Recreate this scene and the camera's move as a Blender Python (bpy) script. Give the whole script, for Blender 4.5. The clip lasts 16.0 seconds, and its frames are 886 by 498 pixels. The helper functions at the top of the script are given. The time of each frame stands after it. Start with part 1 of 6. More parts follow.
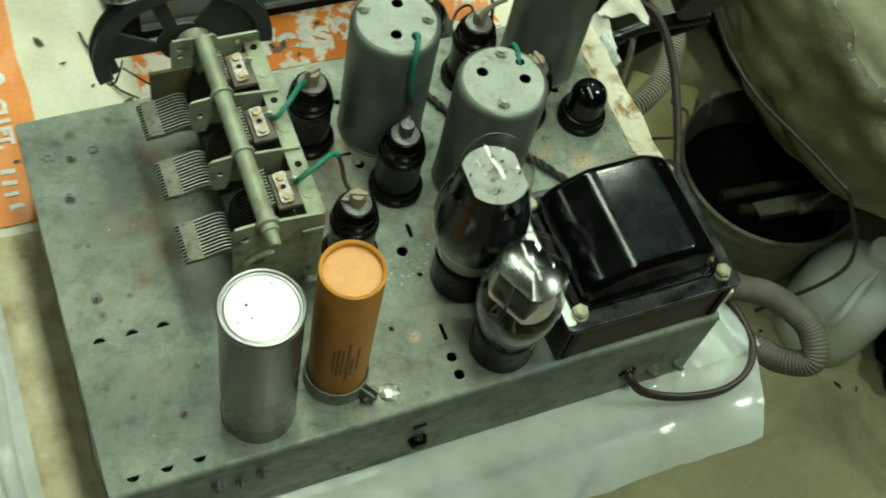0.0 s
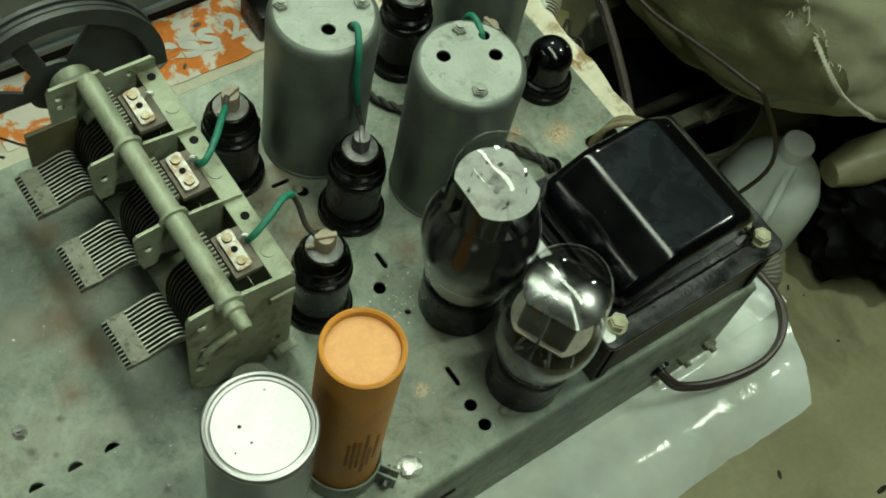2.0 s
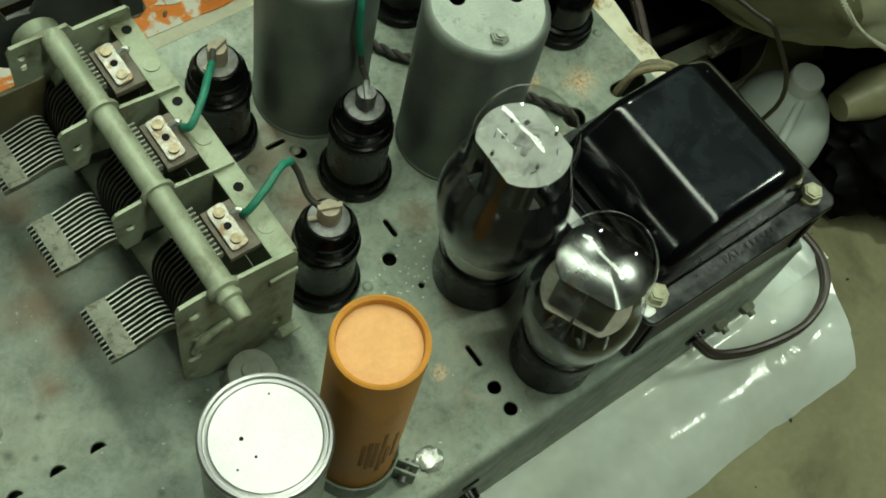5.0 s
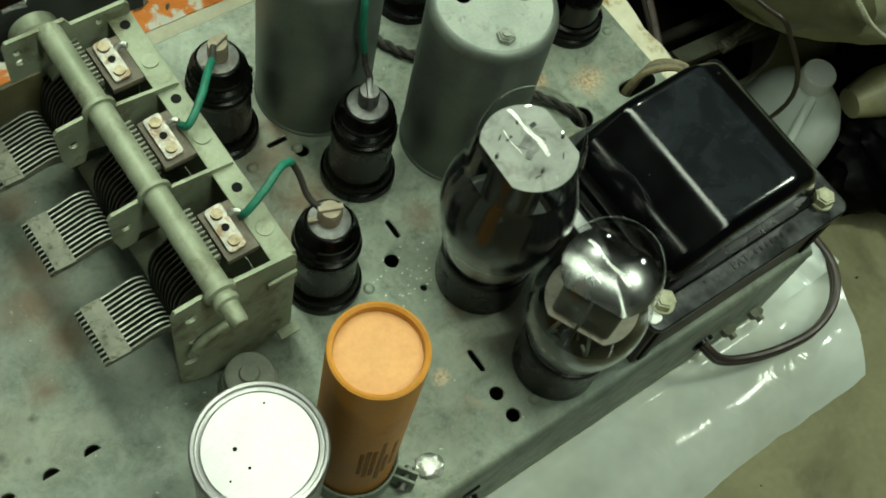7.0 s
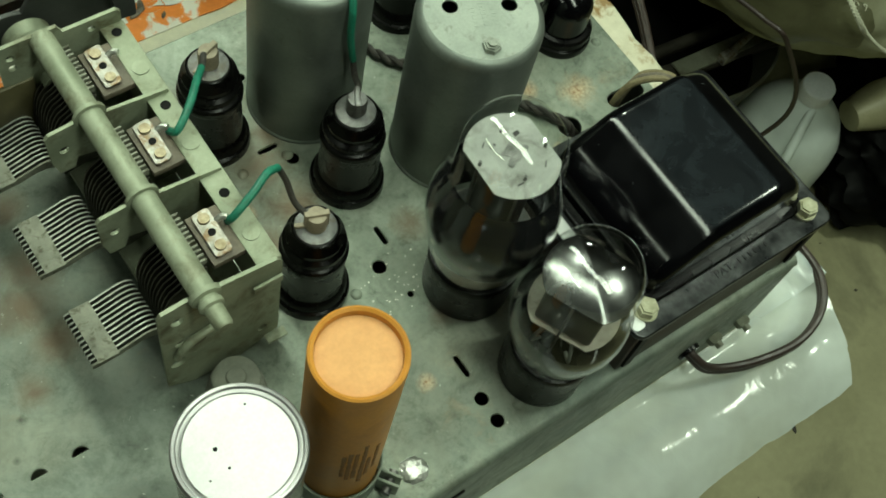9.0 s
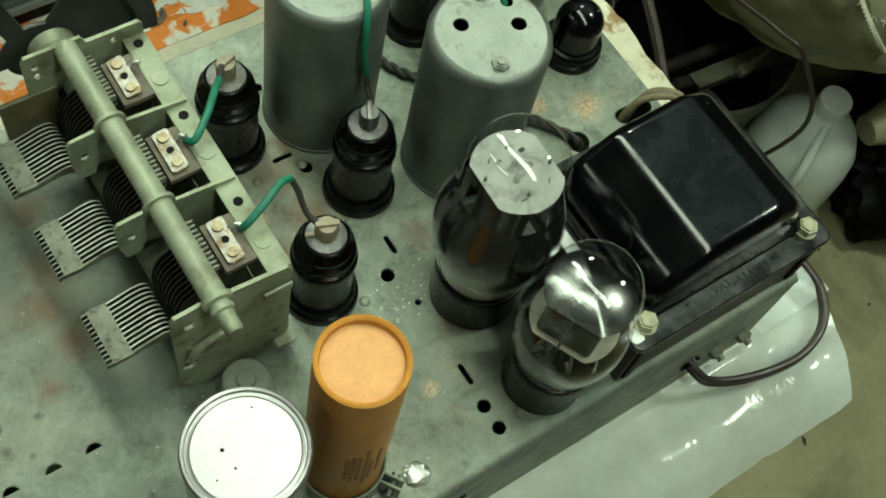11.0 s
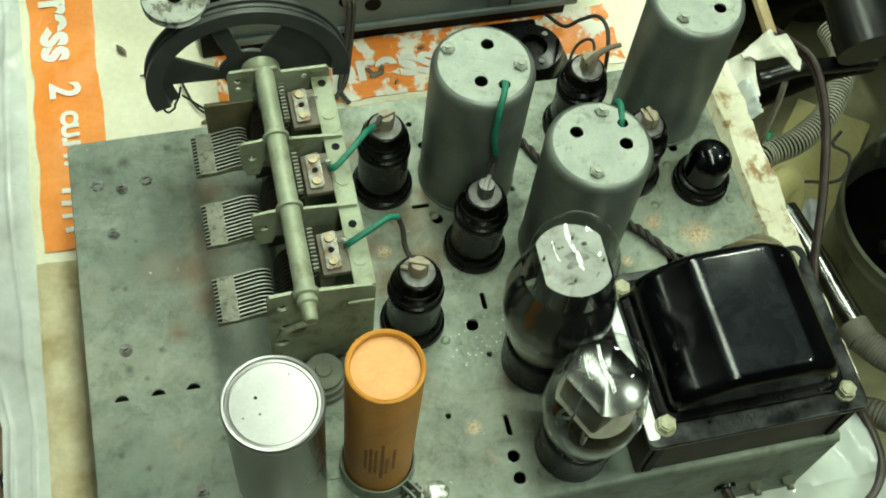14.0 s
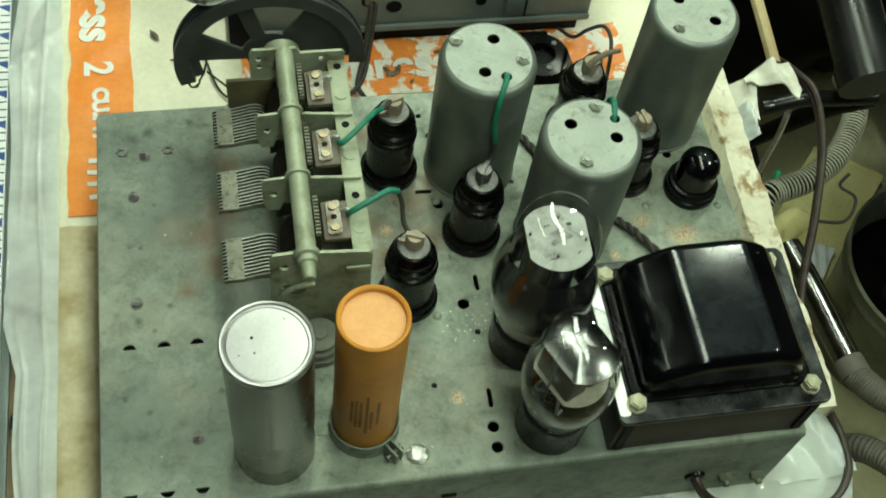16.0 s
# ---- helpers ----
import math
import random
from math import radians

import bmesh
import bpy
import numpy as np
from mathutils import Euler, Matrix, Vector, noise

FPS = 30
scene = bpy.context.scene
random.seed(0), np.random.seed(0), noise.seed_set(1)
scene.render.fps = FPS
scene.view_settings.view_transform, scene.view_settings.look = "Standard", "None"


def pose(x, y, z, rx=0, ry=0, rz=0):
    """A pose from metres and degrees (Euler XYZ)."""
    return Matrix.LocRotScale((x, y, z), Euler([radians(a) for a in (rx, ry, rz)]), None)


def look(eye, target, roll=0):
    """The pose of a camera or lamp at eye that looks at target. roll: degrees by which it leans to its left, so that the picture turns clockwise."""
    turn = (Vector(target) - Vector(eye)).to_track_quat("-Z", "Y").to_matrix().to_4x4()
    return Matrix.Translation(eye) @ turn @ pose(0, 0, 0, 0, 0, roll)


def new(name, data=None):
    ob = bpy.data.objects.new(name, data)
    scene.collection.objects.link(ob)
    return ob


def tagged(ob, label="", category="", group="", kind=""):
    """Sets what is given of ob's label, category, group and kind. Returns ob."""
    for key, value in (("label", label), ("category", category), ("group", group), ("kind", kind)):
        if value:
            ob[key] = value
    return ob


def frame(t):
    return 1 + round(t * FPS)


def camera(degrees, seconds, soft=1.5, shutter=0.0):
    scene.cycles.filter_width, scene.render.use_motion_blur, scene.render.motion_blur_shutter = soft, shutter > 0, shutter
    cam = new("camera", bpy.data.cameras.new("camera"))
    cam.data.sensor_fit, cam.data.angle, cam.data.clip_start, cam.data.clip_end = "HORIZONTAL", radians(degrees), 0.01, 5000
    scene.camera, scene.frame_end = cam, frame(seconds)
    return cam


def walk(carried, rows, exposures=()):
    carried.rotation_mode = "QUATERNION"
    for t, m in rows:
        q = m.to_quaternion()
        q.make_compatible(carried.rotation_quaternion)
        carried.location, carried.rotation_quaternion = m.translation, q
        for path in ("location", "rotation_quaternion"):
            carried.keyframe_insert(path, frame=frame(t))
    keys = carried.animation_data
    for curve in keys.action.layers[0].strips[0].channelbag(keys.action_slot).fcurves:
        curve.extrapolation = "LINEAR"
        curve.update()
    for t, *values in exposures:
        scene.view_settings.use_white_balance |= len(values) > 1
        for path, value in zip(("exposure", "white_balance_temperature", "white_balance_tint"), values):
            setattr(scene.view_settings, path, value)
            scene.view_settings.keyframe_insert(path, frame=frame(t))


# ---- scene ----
cam = camera(41.50, 16.0, 1.8, 0.3)
PATH = [
    (0, (0.00673, -0.20737, 0.66313), (0.15811, 0.00856, 0.23832), 16.25),
    (0.5, (-0.00687, -0.16920, 0.63280), (0.17857, 0.02062, 0.20903), 19.29),
    (1, (-0.01409, -0.14483, 0.60335), (0.17819, 0.03441, 0.17802), 18.84),
    (1.5, (-0.00577, -0.11449, 0.58344), (0.18860, 0.05749, 0.15607), 17.78),
    (2, (0.00588, -0.09887, 0.57087), (0.20052, 0.07206, 0.14321), 16.51),
    (2.5, (0.00756, -0.08582, 0.55471), (0.19917, 0.07771, 0.12280), 16.51),
    (3, (0.00926, -0.07760, 0.54008), (0.19615, 0.07763, 0.10306), 17.35),
    (3.5, (0.01579, -0.06994, 0.52870), (0.20105, 0.07968, 0.08905), 17.95),
    (6, (0.02667, -0.06190, 0.52696), (0.21289, 0.08550, 0.08696), 17.55),
    (6.5, (0.02980, -0.05955, 0.52284), (0.21031, 0.08643, 0.08000), 17.80),
    (7, (0.03125, -0.05826, 0.52205), (0.21265, 0.08820, 0.07974), 17.91),
    (7.5, (0.03534, -0.05657, 0.52285), (0.21727, 0.08928, 0.08055), 18.11),
    (8, (0.03809, -0.06150, 0.52326), (0.22172, 0.08503, 0.08189), 18.04),
    (8.5, (0.03466, -0.06457, 0.52561), (0.21743, 0.08494, 0.08488), 17.70),
    (11, (0.03553, -0.06961, 0.54129), (0.21110, 0.08674, 0.10001), 17.17),
    (11.5, (0.03410, -0.07857, 0.56190), (0.20097, 0.09223, 0.12260), 14.53),
    (12, (0.03824, -0.09428, 0.58448), (0.19164, 0.09673, 0.14861), 11.87),
    (12.5, (0.05538, -0.10775, 0.59496), (0.19185, 0.09480, 0.15867), 9.71),
    (13, (0.06890, -0.13711, 0.60105), (0.18471, 0.07562, 0.16363), 8.16),
    (13.5, (0.06938, -0.14817, 0.61069), (0.16554, 0.07506, 0.17374), 8.48),
    (14, (0.07867, -0.14591, 0.61571), (0.16586, 0.08631, 0.18158), 8.90),
    (14.5, (0.08946, -0.16295, 0.62763), (0.17051, 0.07899, 0.19764), 8.79),
    (15, (0.09234, -0.17485, 0.63432), (0.17090, 0.07366, 0.20762), 9.14),
    (15.5, (0.08675, -0.18100, 0.63718), (0.16520, 0.07306, 0.21374), 9.09),
    (16, (0.08129, -0.19266, 0.63214), (0.16171, 0.05604, 0.20589), 10.37),
]
walk(cam, [(t, look(eye, target, roll)) for t, eye, target, roll in PATH],
     [(0, -0.12), (1.5, -0.20), (8.5, -0.12), (11.5, -0.02), (13, 0.21), (14.5, 0.08), (16, -0.04)])

# ---- light ----
world = bpy.data.worlds.new("room_world")
scene.world = world
world.use_nodes = True
world.node_tree.nodes["Background"].inputs[0].default_value = (0.75, 0.85, 0.7, 1)
world.node_tree.nodes["Background"].inputs[1].default_value = 0.001


def lamp(name, place, target, size_x, size_y, watts, colour, turn=0):
    data = bpy.data.lights.new(name, "AREA")
    data.shape, data.size, data.size_y, data.energy, data.color = "RECTANGLE", size_x, size_y, watts, colour
    ob = new(name, data)
    ob.matrix_world = look(place, target) @ pose(0, 0, 0, 0, 0, turn)
    return ob


# two fluorescent tubes end to end over the bench, a third beside them, and one ceiling fitting further off
TUBE = (0.85, 1.0, 0.78)
lamp("fluorescent_lamp", (0.22, -0.24, 0.98), (0.22, -0.24, 0), 0.14, 1.16, 7.4, TUBE)
lamp("fluorescent_lamp", (0.22, 0.96, 0.98), (0.22, 0.96, 0), 0.14, 1.16, 9.6, TUBE)
lamp("fluorescent_lamp", (-0.56, 0.36, 0.98), (-0.56, 0.36, 0), 0.06, 1.16, 2.6, TUBE)
lamp("far_lamp", (1.35, -0.25, 1.45), (1.30, -0.20, 0), 0.16, 0.16, 14.0, TUBE)
# added fill lamp with no known fitting, brightens the floor behind the bench
lamp("far_lamp", (0.95, 1.05, 1.45), (0.95, 1.00, 0), 0.16, 0.16, 8.0, TUBE)

# ---- materials ----
def material(name):
    m = bpy.data.materials.new(name)
    m.use_nodes = True
    return m, m.node_tree.nodes, m.node_tree.links, m.node_tree.nodes["Principled BSDF"]


def ramp(nodes, links, source, stops):
    r = nodes.new("ShaderNodeValToRGB")
    els = r.color_ramp.elements
    els[0].position, els[0].color = stops[0][0], (*stops[0][1], 1)
    els[1].position, els[1].color = stops[-1][0], (*stops[-1][1], 1)
    for p, c in stops[1:-1]:
        els.new(p).color = (*c, 1)
    links.new(source, r.inputs[0])
    return r.outputs[0]


def noise_tex(nodes, links, scale, detail=4, rough=0.6, distort=0.0):
    tc, n = nodes.new("ShaderNodeNewGeometry"), nodes.new("ShaderNodeTexNoise")
    n.inputs["Scale"].default_value, n.inputs["Detail"].default_value = scale, detail
    n.inputs["Roughness"].default_value, n.inputs["Distortion"].default_value = rough, distort
    links.new(tc.outputs["Position"], n.inputs["Vector"])
    return n.outputs["Fac"]


def mixed(nodes, links, fac, a, b, mode="MIX"):
    m = nodes.new("ShaderNodeMix")
    m.data_type, m.blend_type = "RGBA", mode
    for sock, v in ((m.inputs[0], fac), (m.inputs[6], a), (m.inputs[7], b)):
        if isinstance(v, (int, float)):
            sock.default_value = v
        elif isinstance(v, tuple):
            sock.default_value = (*v, 1)
        else:
            links.new(v, sock)
    return m.outputs[2]


def bump(nodes, links, bsdf, height, strength, distance):
    b = nodes.new("ShaderNodeBump")
    b.inputs["Strength"].default_value, b.inputs["Distance"].default_value = strength, distance
    links.new(height, b.inputs["Height"])
    links.new(b.outputs[0], bsdf.inputs["Normal"])


def surface(name, dark, light, metal=0.0, rough=(0.4, 0.6), scale=60, fine=600, relief=0.15, depth=0.0004,
            stain=None, stain_scale=18, stain_at=(0.62, 0.72), spec=0.5, coat=0.0, wear=None):
    """A worn surface: colour between two tones at two scales, stains of a shape of their own, fine relief."""
    m, n, l, p = material(name)
    big, small = noise_tex(n, l, scale), noise_tex(n, l, fine, 3)
    col = ramp(n, l, big, [(0.32, dark), (0.68, light)])
    grain = ramp(n, l, small, [(0.3, (0.82, 0.82, 0.82)), (0.7, (1, 1, 1))])
    col = mixed(n, l, 0.6, col, grain, "MULTIPLY")
    if stain:
        s = ramp(n, l, noise_tex(n, l, stain_scale, 6, 0.65, distort=0.4), [(stain_at[0], (0, 0, 0)), (stain_at[1], (1, 1, 1))])
        col = mixed(n, l, s, col, stain)
    if wear:
        w = ramp(n, l, noise_tex(n, l, 140, 8, 0.75), [(0.66, (0, 0, 0)), (0.70, (1, 1, 1))])
        col = mixed(n, l, w, col, wear)
    l.new(col, p.inputs["Base Color"])
    r = n.new("ShaderNodeMapRange")
    r.inputs[1].default_value, r.inputs[2].default_value = 0.3, 0.7
    r.inputs[3].default_value, r.inputs[4].default_value = rough
    l.new(big, r.inputs[0])
    l.new(r.outputs[0], p.inputs["Roughness"])
    p.inputs["Metallic"].default_value = metal
    p.inputs["Specular IOR Level"].default_value = spec
    p.inputs["Coat Weight"].default_value = coat
    p.inputs["Coat Roughness"].default_value = 0.06
    if relief:
        bump(n, l, p, small, relief, depth)
    return m


def spots(n, l, places, ragged):
    """Soft round blooms at given places, their outline broken up by a noise."""
    total = None
    for x, y, r in places:
        d, sub = n.new("ShaderNodeVectorMath"), n.new("ShaderNodeMath")
        d.operation, sub.operation = "DISTANCE", "MULTIPLY_ADD"
        d.inputs[1].default_value = (x, y, 0.076)
        geo = n.new("ShaderNodeNewGeometry")
        l.new(geo.outputs["Position"], d.inputs[0])
        l.new(ragged, sub.inputs[0])
        sub.inputs[1].default_value = r * 1.6
        l.new(d.outputs["Value"], sub.inputs[2])
        fall = n.new("ShaderNodeMapRange")
        fall.inputs[1].default_value, fall.inputs[2].default_value, fall.inputs[3].default_value, fall.inputs[4].default_value = r * 0.95, r * 2.1, 1, 0
        l.new(sub.outputs[0], fall.inputs[0])
        if total is None:
            total = fall.outputs[0]
        else:
            m = n.new("ShaderNodeMath")
            m.operation = "MAXIMUM"
            l.new(total, m.inputs[0])
            l.new(fall.outputs[0], m.inputs[1])
            total = m.outputs[0]
    return total


def scaled(n, l, value, k):
    """A value times a number."""
    m = n.new("ShaderNodeMath")
    m.operation = "MULTIPLY"
    m.inputs[1].default_value = k
    l.new(value, m.inputs[0])
    return m.outputs[0]


def chassis_paint():
    """Dull plated steel: cloudy grey-green, dark pitting, scuffs, soft rust blooms, a ring stain and pale specks."""
    m, n, l, p = material("dull_plated_steel")
    cloud, mottle, fine = noise_tex(n, l, 16, 6, 0.65), noise_tex(n, l, 95, 8, 0.75, distort=0.5), noise_tex(n, l, 420, 4)
    ragged = noise_tex(n, l, 26, 6, 0.7, distort=0.6)
    col = ramp(n, l, cloud, [(0.30, (0.165, 0.194, 0.158)), (0.52, (0.232, 0.264, 0.220)), (0.72, (0.315, 0.348, 0.295))])
    dark = ramp(n, l, mottle, [(0.34, (0.30, 0.33, 0.29)), (0.45, (0.84, 0.86, 0.83)), (0.60, (1.08, 1.08, 1.06))])
    col = mixed(n, l, 0.72, col, dark, "MULTIPLY")
    grain = ramp(n, l, fine, [(0.30, (0.62, 0.64, 0.62)), (0.46, (0.97, 0.97, 0.96)), (0.72, (1.12, 1.12, 1.11))])
    col = mixed(n, l, 0.42, col, grain, "MULTIPLY")
    # tarnish on the left; the last two spots paint in shade round the tubes
    tarnish_and_shade = spots(n, l, [(0.030, 0.050, 0.060), (0.040, 0.165, 0.065), (0.078, 0.110, 0.045), (0.010, 0.220, 0.040), (0.215, 0.020, 0.055), (0.250, 0.000, 0.070)], ragged)
    col = mixed(n, l, scaled(n, l, tarnish_and_shade, 0.78), col, (0.112, 0.138, 0.118))
    rusty = ramp(n, l, mottle, [(0.35, (0.15, 0.095, 0.05)), (0.65, (0.34, 0.25, 0.15))])
    rust = ramp(n, l, noise_tex(n, l, 36, 7, 0.7, distort=0.25), [(0.60, (0, 0, 0)), (0.76, (0.62, 0.62, 0.62))])
    col = mixed(n, l, rust, col, rusty)
    brown = ramp(n, l, noise_tex(n, l, 11, 6, 0.7, distort=0.3), [(0.50, (0, 0, 0)), (0.74, (0.34, 0.34, 0.34))])
    col = mixed(n, l, brown, col, (0.24, 0.205, 0.14))
    smudge = ramp(n, l, noise_tex(n, l, 42, 9, 0.72, distort=0.3), [(0.34, (0.46, 0.49, 0.45)), (0.50, (0.98, 0.98, 0.97)), (0.66, (1.14, 1.14, 1.12))])
    col = mixed(n, l, 0.72, col, smudge, "MULTIPLY")
    stain = spots(n, l, [(0.0415, 0.1600, 0.0125)], ragged)
    col = mixed(n, l, scaled(n, l, stain, 0.60), col, (0.155, 0.120, 0.078))
    inner = spots(n, l, [(0.0405, 0.1605, 0.0082)], ragged)
    col = mixed(n, l, scaled(n, l, inner, 0.70), col, (0.215, 0.225, 0.180))
    grime = spots(n, l, [(0.058, 0.155, 0.012), (0.066, 0.168, 0.012), (0.045, 0.120, 0.007), (0.150, 0.150, 0.012), (0.172, 0.165, 0.014), (0.215, 0.108, 0.008), (0.100, 0.075, 0.008), (0.070, 0.200, 0.009), (0.157, 0.128, 0.015), (0.186, 0.178, 0.010), (0.176, 0.140, 0.014), (0.150, 0.215, 0.010), (0.205, 0.065, 0.007), (0.150, 0.060, 0.008), (0.062, 0.135, 0.010)], mottle)
    col = mixed(n, l, scaled(n, l, grime, 0.85), col, (0.15, 0.105, 0.065))
    soil = spots(n, l, [(0.020, 0.104, 0.0022), (0.028, 0.098, 0.0016), (0.036, 0.112, 0.0014), (0.016, 0.150, 0.0016), (0.022, 0.149, 0.0014), (0.030, 0.176, 0.0012), (0.020, 0.222, 0.0030), (0.028, 0.226, 0.0036), (0.052, 0.232, 0.0024), (0.012, 0.060, 0.0016), (0.024, 0.052, 0.0018), (0.060, 0.060, 0.0016)], mottle)
    col = mixed(n, l, scaled(n, l, soil, 0.75), col, (0.055, 0.060, 0.048))
    bloom = spots(n, l, [(0.326, 0.1264, 0.0085), (0.304, 0.139, 0.0052), (0.180, 0.042, 0.0040), (0.156, 0.147, 0.0040), (0.283, 0.118, 0.003), (0.298, 0.105, 0.003)], mottle)
    flaky = ramp(n, l, noise_tex(n, l, 700, 4, 0.7), [(0.38, (0.26, 0.155, 0.08)), (0.62, (0.56, 0.45, 0.30))])
    col = mixed(n, l, bloom, col, flaky)
    scuff = ramp(n, l, noise_tex(n, l, 190, 5, 0.8, distort=1.2), [(0.66, (0, 0, 0)), (0.74, (0.55, 0.55, 0.55))])
    col = mixed(n, l, scuff, col, (0.50, 0.53, 0.46))
    specks = ramp(n, l, noise_tex(n, l, 330, 2, 0.5), [(0.735, (0, 0, 0)), (0.77, (0.6, 0.6, 0.6))])
    col = mixed(n, l, specks, col, (0.60, 0.62, 0.55))
    l.new(col, p.inputs["Base Color"])
    p.inputs["Metallic"].default_value = 0.22
    p.inputs["Specular IOR Level"].default_value = 0.45
    r = ramp(n, l, mottle, [(0.3, (0.64, 0.64, 0.64)), (0.7, (0.40, 0.40, 0.40))])
    l.new(r, p.inputs["Roughness"])
    bump(n, l, p, mottle, 0.16, 0.0006)
    return m


def clear_glass(name, tint, gloss=1.0, rough=0.012):
    """Thin glass: sees through with a tint, mirrors a little head-on and strongly at a glancing angle."""
    m, n, l, p = material(name)
    t, g, mix, face, steep, share = (n.new(k) for k in ("ShaderNodeBsdfTransparent", "ShaderNodeBsdfGlossy", "ShaderNodeMixShader", "ShaderNodeLayerWeight", "ShaderNodeMath", "ShaderNodeMath"))
    t.inputs[0].default_value = (*tint, 1)
    g.inputs[0].default_value, g.inputs["Roughness"].default_value = (gloss, gloss, gloss, 1), rough
    face.inputs[0].default_value = 0.5
    steep.operation, share.operation, share.use_clamp = "POWER", "MULTIPLY_ADD", True
    steep.inputs[1].default_value = 4.5
    share.inputs[1].default_value, share.inputs[2].default_value = 0.75, 0.055
    l.new(face.outputs["Facing"], steep.inputs[0])
    l.new(steep.outputs[0], share.inputs[0])
    l.new(share.outputs[0], mix.inputs[0])
    l.new(t.outputs[0], mix.inputs[1])
    l.new(g.outputs[0], mix.inputs[2])
    l.new(mix.outputs[0], n["Material Output"].inputs[0])
    return m


def soot(name):
    """A thin smoky deposit on the inside of a bulb: part see-through, part dark grey."""
    m, n, l, p = material(name)
    t, mix = n.new("ShaderNodeBsdfTransparent"), n.new("ShaderNodeMixShader")
    t.inputs[0].default_value = (0.22, 0.225, 0.24, 1)
    f = ramp(n, l, noise_tex(n, l, 40, 3), [(0.3, (0.80, 0.80, 0.80)), (0.7, (0.94, 0.94, 0.94))])
    l.new(f, mix.inputs[0])
    p.inputs["Base Color"].default_value = (0.014, 0.0145, 0.016, 1)
    p.inputs["Roughness"].default_value = 0.16
    l.new(t.outputs[0], mix.inputs[1])
    l.new(p.outputs[0], mix.inputs[2])
    l.new(mix.outputs[0], n["Material Output"].inputs[0])
    return m


def film(name, share, milky, scale=40, rough=0.22, crinkle=0.12):
    """Milky polythene film: part see-through, part white, with soft wrinkles."""
    m, n, l, p = material(name)
    t, mix = n.new("ShaderNodeBsdfTransparent"), n.new("ShaderNodeMixShader")
    t.inputs[0].default_value = (0.93, 0.95, 0.92, 1)
    f = ramp(n, l, noise_tex(n, l, scale, 3), [(0.3, (share - 0.12,) * 3), (0.7, (share + 0.12,) * 3)])
    l.new(f, mix.inputs[0])
    p.inputs["Base Color"].default_value = (*milky, 1)
    p.inputs["Roughness"].default_value = rough
    bump(n, l, p, noise_tex(n, l, 70, 4, 0.5, distort=1.5), crinkle, 0.004)
    l.new(t.outputs[0], mix.inputs[1])
    l.new(p.outputs[0], mix.inputs[2])
    l.new(mix.outputs[0], n["Material Output"].inputs[0])
    return m


STEEL = chassis_paint()
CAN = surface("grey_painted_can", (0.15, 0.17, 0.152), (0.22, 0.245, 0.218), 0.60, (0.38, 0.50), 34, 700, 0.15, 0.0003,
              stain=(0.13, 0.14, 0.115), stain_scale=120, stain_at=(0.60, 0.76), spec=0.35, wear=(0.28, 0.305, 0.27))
# same can paint made lighter for the lit top, with dust specks
CAN_TOP = surface("dusty_lit_can_top", (0.29, 0.325, 0.285), (0.40, 0.435, 0.385), 0.15, (0.55, 0.70), 60, 900, 0.15, 0.0003,
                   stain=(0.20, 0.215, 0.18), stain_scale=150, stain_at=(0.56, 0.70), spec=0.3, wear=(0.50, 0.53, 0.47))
OLIVE_CARD = surface("olive_brown_fibre", (0.055, 0.048, 0.022), (0.12, 0.105, 0.052), 0.0, (0.4, 0.6), 60, 700, 0.2, 0.0003)
PLATED = surface("greenish_cadmium_plate", (0.225, 0.256, 0.176), (0.365, 0.396, 0.290), 0.25, (0.46, 0.62), 45, 800, 0.12, 0.0002,
                 stain=(0.145, 0.14, 0.085), stain_scale=75, stain_at=(0.51, 0.67), wear=(0.46, 0.49, 0.39))
# vane face darkened for the shade between the vanes
VANE_FACE = surface("shaded_vane_face", (0.020, 0.019, 0.014), (0.045, 0.042, 0.032), 0.2, (0.5, 0.7), 120, 900, 0.1, 0.0002)
BARE = surface("bare_bright_steel", (0.55, 0.57, 0.56), (0.78, 0.80, 0.78), 1.0, (0.30, 0.46), 90, 500, 0.15, 0.0003,
               stain=(0.20, 0.20, 0.19), stain_scale=120, stain_at=(0.58, 0.72))
SILVERED = surface("silvery_getter", (0.13, 0.132, 0.13), (0.30, 0.304, 0.30), 1.0, (0.20, 0.30), 60, 500, 0.05, 0.0002, spec=0.4)
FROSTED = surface("pale_stem_glass", (0.34, 0.33, 0.29), (0.48, 0.46, 0.41), 0.0, (0.3, 0.5), 120, 500, 0.1, 0.0002)
SPOTTED = surface("spotted_pulley_metal", (0.20, 0.215, 0.19), (0.34, 0.36, 0.32), 0.4, (0.4, 0.55), 60, 700, 0.15, 0.0003,
                  stain=(0.09, 0.085, 0.065), stain_scale=170, stain_at=(0.50, 0.58))
FIN = surface("dusty_aluminium_vane", (0.17, 0.175, 0.135), (0.27, 0.275, 0.22), 0.15, (0.55, 0.75), 160, 900, 0.3, 0.0003,
              stain=(0.09, 0.085, 0.055), stain_scale=260, stain_at=(0.52, 0.64), wear=(0.36, 0.37, 0.31))
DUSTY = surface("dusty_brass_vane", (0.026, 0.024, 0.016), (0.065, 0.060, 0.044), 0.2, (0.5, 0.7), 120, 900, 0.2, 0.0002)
ALU = surface("spun_aluminium", (0.20, 0.19, 0.172), (0.29, 0.278, 0.255), 1.0, (0.20, 0.32), 25, 900, 0.08, 0.0002,
              stain=(0.16, 0.148, 0.13), stain_scale=60, stain_at=(0.52, 0.74))
